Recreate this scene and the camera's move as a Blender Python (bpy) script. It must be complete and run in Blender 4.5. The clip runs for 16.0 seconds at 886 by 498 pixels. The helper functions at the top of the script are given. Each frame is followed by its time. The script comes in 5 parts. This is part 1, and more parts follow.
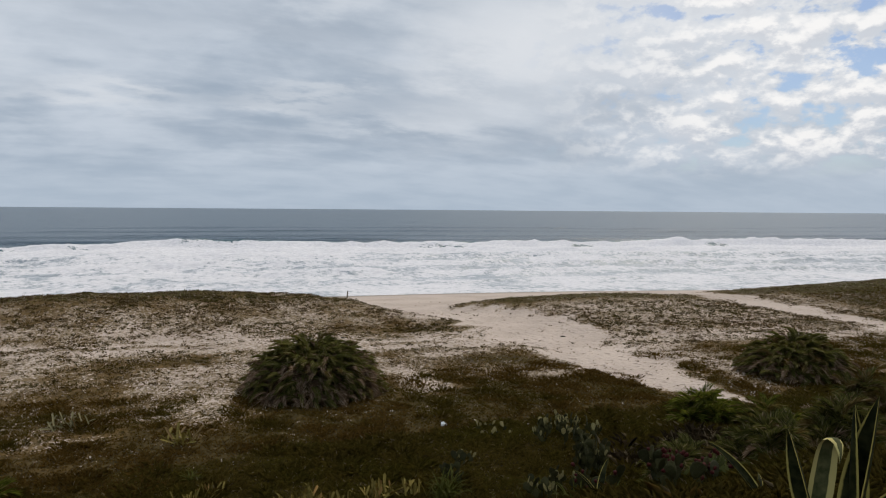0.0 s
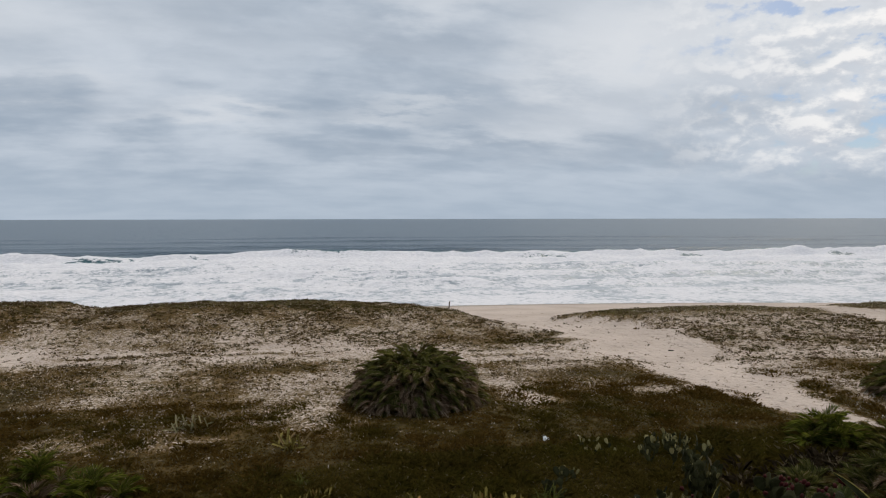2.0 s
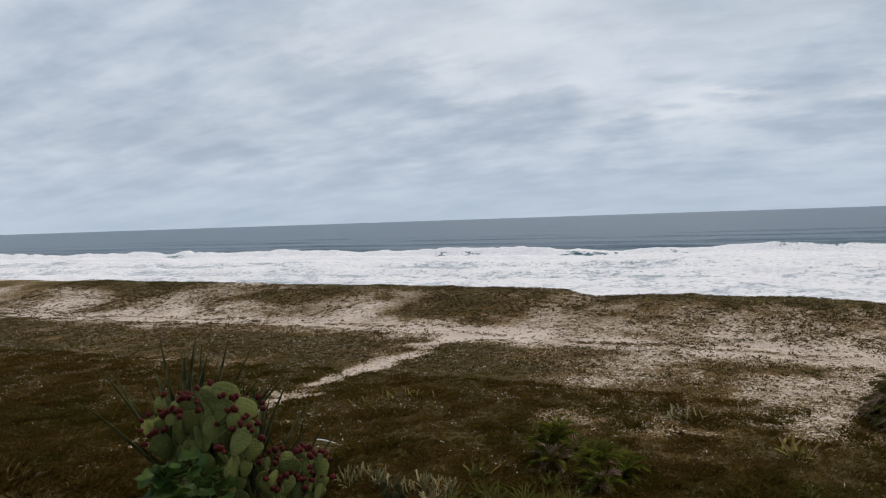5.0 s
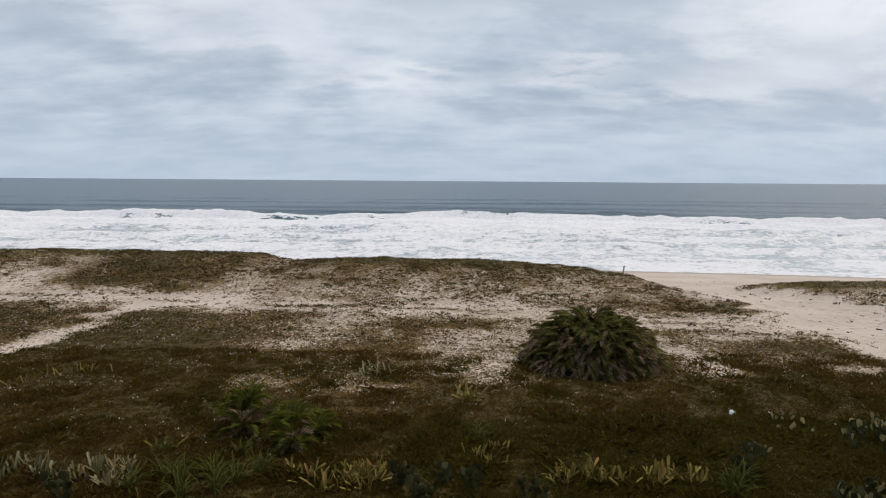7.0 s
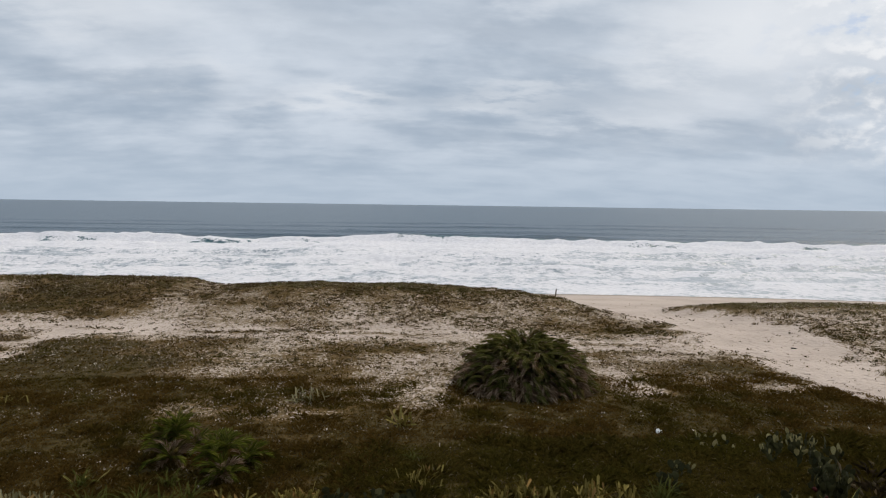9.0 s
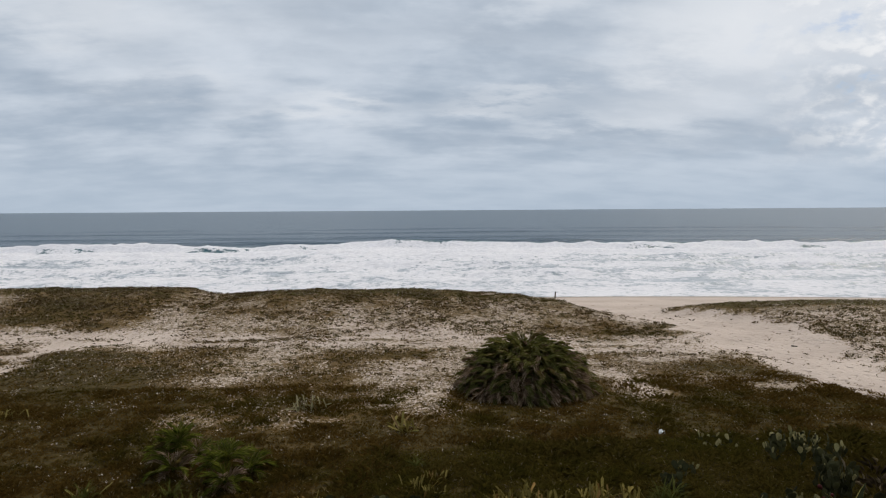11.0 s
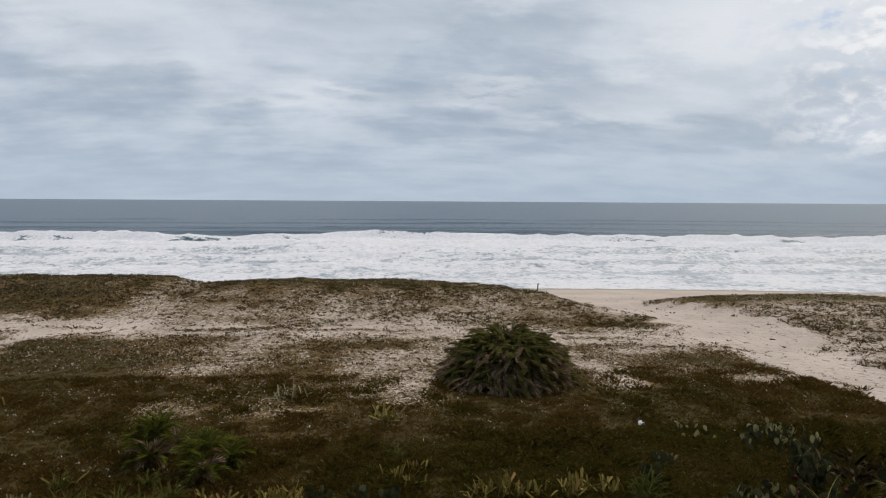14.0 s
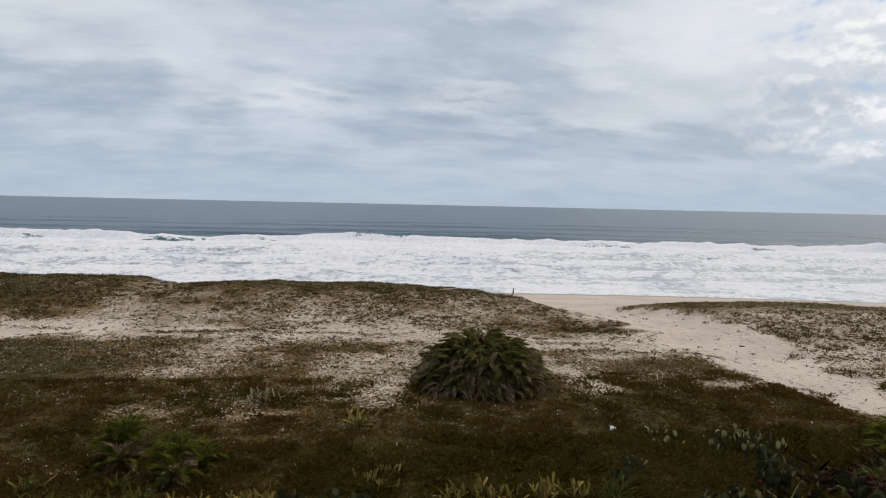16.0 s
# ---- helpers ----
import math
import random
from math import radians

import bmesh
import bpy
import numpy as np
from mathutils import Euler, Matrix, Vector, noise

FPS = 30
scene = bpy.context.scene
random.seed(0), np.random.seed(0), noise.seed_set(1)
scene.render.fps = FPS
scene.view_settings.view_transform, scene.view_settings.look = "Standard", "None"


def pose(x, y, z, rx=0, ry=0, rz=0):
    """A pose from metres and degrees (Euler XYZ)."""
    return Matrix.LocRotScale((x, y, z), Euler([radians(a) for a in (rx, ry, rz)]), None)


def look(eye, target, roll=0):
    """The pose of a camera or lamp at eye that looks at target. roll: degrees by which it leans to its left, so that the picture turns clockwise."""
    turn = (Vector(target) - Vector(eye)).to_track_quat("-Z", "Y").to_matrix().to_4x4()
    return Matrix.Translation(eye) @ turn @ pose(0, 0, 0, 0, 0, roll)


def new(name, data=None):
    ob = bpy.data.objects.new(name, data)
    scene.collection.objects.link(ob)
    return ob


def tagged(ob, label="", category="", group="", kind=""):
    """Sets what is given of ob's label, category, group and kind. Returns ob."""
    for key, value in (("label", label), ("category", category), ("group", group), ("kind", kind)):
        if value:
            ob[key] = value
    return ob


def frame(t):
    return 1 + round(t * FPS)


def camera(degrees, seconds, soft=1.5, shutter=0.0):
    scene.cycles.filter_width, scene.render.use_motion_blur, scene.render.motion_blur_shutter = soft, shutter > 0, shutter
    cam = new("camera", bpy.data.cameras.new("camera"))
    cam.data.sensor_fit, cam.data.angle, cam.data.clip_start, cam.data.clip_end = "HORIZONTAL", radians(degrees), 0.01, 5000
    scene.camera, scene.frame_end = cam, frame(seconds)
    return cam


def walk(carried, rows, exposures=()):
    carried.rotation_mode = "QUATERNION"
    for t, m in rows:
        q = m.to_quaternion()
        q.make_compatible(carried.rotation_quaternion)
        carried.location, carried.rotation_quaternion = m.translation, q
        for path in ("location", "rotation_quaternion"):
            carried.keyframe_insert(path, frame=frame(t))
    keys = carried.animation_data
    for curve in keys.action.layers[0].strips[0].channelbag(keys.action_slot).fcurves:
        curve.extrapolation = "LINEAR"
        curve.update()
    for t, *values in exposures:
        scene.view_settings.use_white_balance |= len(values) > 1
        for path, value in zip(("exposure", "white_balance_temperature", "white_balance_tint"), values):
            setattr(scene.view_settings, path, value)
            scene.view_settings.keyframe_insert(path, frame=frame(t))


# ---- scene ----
# the camera: held by hand on a terrace above the dunes
cam = camera(65.0, 16.0, soft=1.1)
PATH = [
    (0.0, pose(0.202, 0.033, 8.980, 86.69, -0.45, -22.10)),
    (0.5, pose(0.195, 0.033, 8.987, 87.32, 0.05, -22.71)),
    (1.0, pose(0.211, 0.032, 8.995, 86.55, 0.93, -21.33)),
    (1.5, pose(0.232, 0.007, 8.998, 86.66, 0.38, -17.41)),
    (2.0, pose(0.208, 0.022, 9.052, 87.43, 0.10, -13.77)),
    (2.5, pose(0.198, -0.131, 9.061, 87.47, 0.87, -10.08)),
    (3.0, pose(0.176, -0.171, 9.038, 87.28, 2.07, -0.56)),
    (3.5, pose(0.180, -0.145, 9.052, 87.71, 1.35, 4.40)),
    (3.7, pose(0.037, -0.185, 9.143, 86.54, 3.00, 10.30)),
    (4.75, pose(-0.170, -0.130, 9.060, 87.40, 2.00, 24.50)),
    (5.8, pose(-0.241, -0.070, 9.020, 88.16, 1.53, 15.71)),
    (6.0, pose(-0.231, -0.048, 9.001, 87.67, 1.51, 11.26)),
    (6.5, pose(-0.140, 0.079, 8.947, 86.35, -0.98, 2.66)),
    (7.0, pose(-0.098, 0.080, 8.962, 84.32, -0.43, -0.00)),
    (7.5, pose(-0.062, -0.021, 8.982, 85.44, 0.83, -4.85)),
    (8.0, pose(-0.063, -0.010, 8.990, 85.83, 0.14, -6.30)),
    (8.5, pose(-0.076, 0.020, 8.972, 85.89, -0.53, -4.33)),
    (9.0, pose(-0.067, -0.028, 9.000, 86.30, -0.79, -5.27)),
    (9.5, pose(-0.073, -0.038, 8.994, 86.46, -0.63, -6.07)),
    (10.0, pose(-0.084, -0.016, 8.990, 86.86, 0.42, -5.22)),
    (12.5, pose(-0.076, -0.017, 9.002, 86.46, 0.30, -6.07)),
    (13.0, pose(-0.078, -0.021, 8.986, 86.75, 0.36, -6.37)),
    (13.5, pose(-0.072, -0.029, 9.014, 86.63, 0.12, -7.52)),
    (14.0, pose(-0.072, 0.017, 8.972, 85.98, -0.35, -6.82)),
    (14.5, pose(-0.087, -0.006, 8.996, 86.06, -0.98, -5.99)),
    (15.0, pose(-0.091, -0.018, 8.994, 86.24, -1.19, -5.97)),
    (15.5, pose(-0.090, -0.030, 8.979, 85.48, -1.67, -5.83)),
    (16.0, pose(-0.067, -0.054, 9.007, 86.29, -1.27, -8.68)),
]
EXPOSURES = [(0.0, -0.07), (2.5, -0.10), (3.7, -0.02), (5.8, 0.08), (6.5, 0.08), (7.0, 0.14), (7.5, 0.08), (8.0, 0.04), (10.0, 0.03), (12.5, -0.02), (14.5, 0.01), (16.0, 0.03)]
walk(cam, PATH, EXPOSURES)

# ---- sky and sun ----
SUN_ELEVATION, SUN_AZIMUTH = 52.0, 48.0      # degrees; azimuth to the right of straight out to sea


class Nodes:
    """Short hand for building node trees."""

    def __init__(self, tree):
        self.tree = tree
        tree.nodes.clear()

    def add(self, kind, values=(), **settings):
        n = self.tree.nodes.new(kind)
        for key, value in settings.items():
            if key == "operation":
                n.operation = value
            elif key == "use_clamp":
                n.use_clamp = value
            elif key == "interpolation_type":
                n.interpolation_type = value
            elif key == "data_type":
                n.data_type = value
            elif key == "blend_type":
                n.blend_type = value
            elif key == "sky_type":
                n.sky_type = value
            elif key == "sun_disc":
                n.sun_disc = value
            elif key == "sun_elevation":
                n.sun_elevation = value
            elif key == "sun_rotation":
                n.sun_rotation = value
            elif key == "air_density":
                n.air_density = value
            elif key == "dust_density":
                n.dust_density = value
            elif key == "attribute_name":
                n.attribute_name = value
            else:
                raise KeyError(key)
        for key, value in dict(values).items():
            if isinstance(value, bpy.types.NodeSocket):
                self.tree.links.new(value, n.inputs[key])
            else:
                n.inputs[key].default_value = value
        return n

    def math(self, op, a, b=0.0, c=0.0, clamp=False):
        n = self.add("ShaderNodeMath", {0: a, 1: b, 2: c}, operation=op, use_clamp=clamp)
        return n.outputs[0]

    def ramp(self, value, low, high, out_low=0.0, out_high=1.0):
        n = self.add("ShaderNodeMapRange", {0: value, 1: low, 2: high, 3: out_low, 4: out_high}, interpolation_type="SMOOTHSTEP")
        return n.outputs[0]

    def mix(self, fac, a, b, blend="MIX"):
        n = self.add("ShaderNodeMix", {0: fac, 6: a, 7: b}, data_type="RGBA", blend_type=blend)
        return n.outputs[2]

    def noise(self, vector, scale, detail=4.0, rough=0.55, distortion=0.0, colour=False):
        n = self.add("ShaderNodeTexNoise", {"Vector": vector, "Scale": scale, "Detail": detail, "Roughness": rough, "Distortion": distortion})
        return n.outputs["Color" if colour else "Fac"]

    def scaled(self, vector, x, y, z, at=(0, 0, 0), turn=0.0):
        n = self.add("ShaderNodeMapping", {"Vector": vector, "Scale": (x, y, z), "Location": at, "Rotation": (0, 0, radians(turn))})
        return n.outputs[0]


def make_sky():
    world = bpy.data.worlds.new("sky")
    scene.world = world
    world.use_nodes = True
    n = Nodes(world.node_tree)
    way = n.add("ShaderNodeTexCoord").outputs["Generated"]
    split = n.add("ShaderNodeSeparateXYZ", {0: way})
    x, y, z = split.outputs
    up = n.math("MAXIMUM", z, 0.0)
    side = n.math("ARCTAN2", x, y)
    # the cloud layer lies level overhead, so its pattern flattens towards the horizon
    deep = n.math("ADD", up, 0.24)
    flat = n.add("ShaderNodeCombineXYZ", {0: n.math("DIVIDE", x, deep), 1: n.math("DIVIDE", y, deep), 2: 0.0}).outputs[0]
    bank = n.noise(n.scaled(flat, 0.75, 1.0, 1, (1.15, 0.3, 0), -4), 1.3, 3.0, 0.5, 0.3)
    puff = n.noise(n.scaled(flat, 1.0, 1.25, 1, (4.1, 2.0, 0), -5), 3.4, 7.0, 0.55, 0.15)
    wisp = n.noise(n.scaled(flat, 0.55, 1.9, 1, (0.2, 7.0, 0), -3), 5.0, 4.0, 0.5, 0.1)
    body = n.math("ADD", n.math("MULTIPLY", bank, 0.46), n.math("ADD", n.math("MULTIPLY", puff, 0.38), n.math("MULTIPLY", wisp, 0.16)))
    cloud = n.mix(n.ramp(body, 0.37, 0.63), (0.394, 0.475, 0.580, 1), (0.655, 0.722, 0.812, 1))
    # thick and thin places of the layer, by bearing and height above the horizon in degrees, each with a frayed outline
    fray = n.math("SUBTRACT", n.noise(n.scaled(flat, 1.0, 1.5, 1, (2.0, 5.0, 0)), 3.0, 5.0, 0.6), 0.5)
    bearing = n.math("ADD", side, n.math("MULTIPLY", fray, 0.30))
    height = n.math("ADD", z, n.math("MULTIPLY", fray, 0.14))

    def sheets(places):
        total = 0.0
        for b, h, wide, tall, much in places:
            u = n.math("DIVIDE", n.math("SUBTRACT", bearing, radians(b)), radians(wide))
            v = n.math("DIVIDE", n.math("SUBTRACT", height, math.sin(radians(h))), radians(tall))
            lobe = n.math("EXPONENT", n.math("MULTIPLY", n.math("ADD", n.math("MULTIPLY", u, u), n.math("MULTIPLY", v, v)), -1.0))
            total = n.math("ADD", n.math("MULTIPLY", lobe, much), total)
        return n.math("MINIMUM", total, 1.0)

    thick = sheets(((9, 13.8, 8, 2.2, 0.62), (-5, 14.5, 6, 3.0, 0.45), (-33, 11.5, 7, 1.6, 0.5), (-20, 9.0, 8, 1.2, 0.35), (14, 5.5, 12, 0.9, 0.35), (31, 4.6, 6, 0.8, 0.5), (-45, 7, 9, 2.0, 0.4), (37, 8.2, 4, 1.2, 0.35)))
    cloud = n.mix(thick, cloud, (0.380, 0.448, 0.540, 1))
    thin = sheets(((27, 12.5, 8, 5.5, 0.85), (44, 15.5, 13, 5.0, 1.0), (14, 17.5, 7, 1.6, 0.5), (-18, 16.0, 11, 4.0, 0.4), (-4, 8.1, 5, 0.9, 0.6), (10, 8.6, 5, 0.9, 0.5), (20, 7.2, 6, 1.1, 0.35), (-22, 13.5, 6, 2.0, 0.4), (-14, 10.0, 5, 1.0, 0.35), (50, 7.5, 9, 4.0, 0.6), (-35, 14.5, 5, 1.6, 0.4)))
    cloud = n.mix(thin, cloud, (0.80, 0.835, 0.885, 1))
    # thin blue-grey haze low over the water
    haze = n.ramp(z, 0.0, 0.13, 1.0, 0.0)
    cloud = n.mix(n.math("MULTIPLY", haze, 0.75), cloud, (0.485, 0.575, 0.685, 1))
    # broken cloud with blue gaps, out to sea on the right: small heaped puffs, white above and grey below
    right = n.math("MULTIPLY", n.ramp(side, 0.46, 0.80), n.ramp(z, 0.035, 0.09))
    heap = n.add("ShaderNodeCombineXYZ", {0: n.math("MULTIPLY", side, 1.0), 1: n.math("MULTIPLY", z, 1.7), 2: 0.0}).outputs[0]
    curd = n.noise(n.scaled(heap, 1, 1, 1, (3.0, 1.3, 0)), 17.0, 7.0, 0.55, 0.10)
    under = n.noise(n.scaled(heap, 1, 1, 1, (3.0, 1.317, 0)), 17.0, 7.0, 0.55, 0.10)
    lit = n.ramp(n.math("SUBTRACT", curd, under), -0.09, 0.10)
    heaped = n.mix(lit, (0.70, 0.73, 0.79, 1), (1.12, 1.10, 1.08, 1))
    cloud = n.mix(n.math("MULTIPLY", right, n.ramp(curd, 0.44, 0.60, 0.15, 0.85)), cloud, heaped)
    clear = n.math("ADD", n.ramp(side, 0.74, 0.95, 0.0, 0.05), n.math("MULTIPLY", sheets(((51, 10.5, 5, 2.0, 1.0), (39, 12.6, 4, 1.0, 0.8), (34, 15.5, 2.5, 0.7, 0.8), (53, 4.0, 6, 0.9, 0.6))), 0.07))
    gap = n.math("MULTIPLY", right, n.ramp(n.math("SUBTRACT", curd, clear), 0.435, 0.33))
    air = n.add("ShaderNodeTexSky", sky_type="NISHITA", sun_disc=False, sun_elevation=radians(SUN_ELEVATION), sun_rotation=radians(SUN_AZIMUTH), air_density=1.0, dust_density=1.0).outputs[0]
    air = n.mix(1.0, air, (0.072, 0.082, 0.098, 1), "MULTIPLY")
    whole = n.mix(n.math("MULTIPLY", gap, 0.85), cloud, air)
    # an overcast sky is brighter overhead than near the horizon
    gain = n.math("ADD", 0.92, n.math("MULTIPLY", n.ramp(z, 0.25, 0.9), 0.15))
    back = n.add("ShaderNodeBackground", {"Color": whole, "Strength": gain})
    n.add("ShaderNodeOutputWorld", {"Surface": back.outputs[0]})


make_sky()
sun = new("sun", bpy.data.lights.new("sun", "SUN"))
sun.data.energy, sun.data.angle, sun.data.color = 1.7, radians(14), (1.0, 0.88, 0.70)
sun.matrix_world = look((60 * math.sin(radians(SUN_AZIMUTH)), 60 * math.cos(radians(SUN_AZIMUTH)), 60 * math.tan(radians(SUN_ELEVATION))), (0, 0, 0))

# ---- fields that shape the land ----
def lattice(ix, iy, seed):
    """A repeatable random number in 0..1 for each lattice corner."""
    h = (ix.astype(np.int64) * 374761393 + iy.astype(np.int64) * 668265263 + seed * 974634777) & 0xFFFFFFFF
    h = ((h ^ (h >> 13)) * 1274126177) & 0xFFFFFFFF
    return ((h ^ (h >> 16)) & 0xFFFF) / 65535.0


def soft_noise(x, y, size, seed, octaves=3):
    """Smooth noise about 0, near -0.5..0.5, with lumps of that size in metres."""
    total, gain, norm = np.zeros(np.broadcast(x, y).shape), 1.0, 0.0
    for k in range(octaves):
        u, v = np.asarray(x) / size + 17.3 * k, np.asarray(y) / size - 9.1 * k
        iu, iv = np.floor(u), np.floor(v)
        a, b = u - iu, v - iv
        a, b = a * a * (3 - 2 * a), b * b * (3 - 2 * b)
        n00, n10 = lattice(iu, iv, seed + k), lattice(iu + 1, iv, seed + k)
        n01, n11 = lattice(iu, iv + 1, seed + k), lattice(iu + 1, iv + 1, seed + k)
        total += gain * ((n00 * (1 - a) + n10 * a) * (1 - b) + (n01 * (1 - a) + n11 * a) * b - 0.5)
        norm, gain, size = norm + gain, gain * 0.5, size * 0.5
    return total / norm * 1.5


def step(value, low, high):
    t = np.clip((np.asarray(value) - low) / (high - low), 0, 1)
    return t * t * (3 - 2 * t)


def to_line(x, y, points):
    """Distance to a bent line, in metres, and how far along it, 0..1."""
    best, along = np.full(np.broadcast(x, y).shape, 1e9), np.zeros(np.broadcast(x, y).shape)
    for k, ((ax, ay), (bx, by)) in enumerate(zip(points, points[1:])):
        t = np.clip(((x - ax) * (bx - ax) + (y - ay) * (by - ay)) / ((bx - ax) ** 2 + (by - ay) ** 2), 0, 1)
        d = np.hypot(x - ax - t * (bx - ax), y - ay - t * (by - ay))
        along = np.where(d < best, (k + t) / (len(points) - 1), along)
        best = np.minimum(best, d)
    return best, along


TRACK = [(-70, 29.5), (-35, 30.9), (-20.5, 31.6), (-12, 30.0), (-4.4, 28.9), (2.6, 27.9), (8, 26.4), (13.5, 25.2), (17.5, 24.2), (23.2, 23.0), (31, 21.2), (60, 17)]
SIDE_PATH = [(-14.5, 8), (-13.8, 16.6), (-13.3, 20.5), (-13.1, 24), (-12.6, 29)]
NOTCH_PATH = [(-10.5, 30), (-9.9, 34.6), (-9.2, 39), (-9.0, 46)]
BEACH_PATH = [(12.5, 46), (13.6, 36), (15.4, 30.5), (15.6, 26), (15.0, 21.5), (15.1, 18.5), (15.3, 15.3), (15.7, 13.2)]
VERGE = [(17.1, 18.8), (16.7, 17.2), (16.4, 15.6), (16.2, 14.2)]
FAR_PATH = [(30.6, 38), (31.6, 31), (32.0, 26), (31.8, 21)]
BUSH = (4.2, 19.3)


def shore_edge(x):
    """How much nearer the water's edge comes to the land on the right."""
    return 0.0026 * np.clip(x, 0, 75) ** 2 * 1.0


def land(x, y):
    """Height of the ground above the sea, in metres."""
    x, y = np.asarray(x, float), np.asarray(y, float)
    z = 3.7 + 0.10 * soft_noise(x, y, 7.0, 3)
    # the bank below the terrace
    z = z + 2.6 * step(-y, -11.0, -4.2)
    # foredunes: crest height along the shore, with a notch and the gap where the path leaves
    crest = np.interp(x, [-60, -30, -13, -10.2, -9.2, -8, -6.5, -3, 1, 3, 4.6, 7.8, 9.8, 12.3, 13.5, 15, 17, 18.6, 23, 28.4, 30.5, 31.2, 35, 40.6, 47, 70],
                      [1.2, 1.1, 1.03, 0.93, 0.68, 0.62, 0.70, 0.79, 0.76, 0.67, 0.56, 0.42, 0.22, -0.10, -0.25, -0.25, 0.12, 0.34, 0.44, 0.2, 0.08, 0.18, 0.24, 0.44, 0.54, 0.8])
    top = np.interp(x, [-60, -9, 3, 12, 18, 30, 46, 80], [40.5, 39.5, 39.5, 37.5, 34.0, 33.5, 33.0, 33.0])
    front = step(y, top - 8.5, top - 0.3)
    z = z + front * crest * (1 + 0.10 * soft_noise(x, y, 5.0, 8))
    # seaward face and beach down to the water
    bare = np.interp(y + shore_edge(x), [30, 44, 50, 58, 70, 86, 140], [3.7, 2.75, 2.35, 1.35, 0.0, -1.6, -6.0])
    sea_side = step(y, top + 0.2, top + 4.5)
    z = z * (1 - sea_side) + bare * sea_side
    gap = step(3.6 - to_line(x, y, BEACH_PATH)[0], 0, 3.0) * step(y, 27, 36)
    z = z * (1 - gap) + np.minimum(z, bare + 0.05) * gap
    # worn hollows of the paths
    for line, wide, deep in ((TRACK, 1.4, 0.07), (SIDE_PATH, 0.6, 0.07), (NOTCH_PATH, 0.9, 0.08), (BEACH_PATH, 1.8, 0.10), (FAR_PATH, 0.7, 0.05)):
        d, _ = to_line(x, y, line)
        z = z - deep * step(wide + 0.6 - d, 0, 1.0) * (1 - sea_side)
    # small lumps in the grass
    return z + 0.10 * soft_noise(x, y, 1.1, 21) * step(48 - y, 0, 8)


def patch(x, y, cx, cy, rx, ry):
    return step(1.3 - np.hypot((x - cx) / rx, (y - cy) / ry) + 1.1 * soft_noise(x, y, 1.2, 55), 0.0, 0.8)


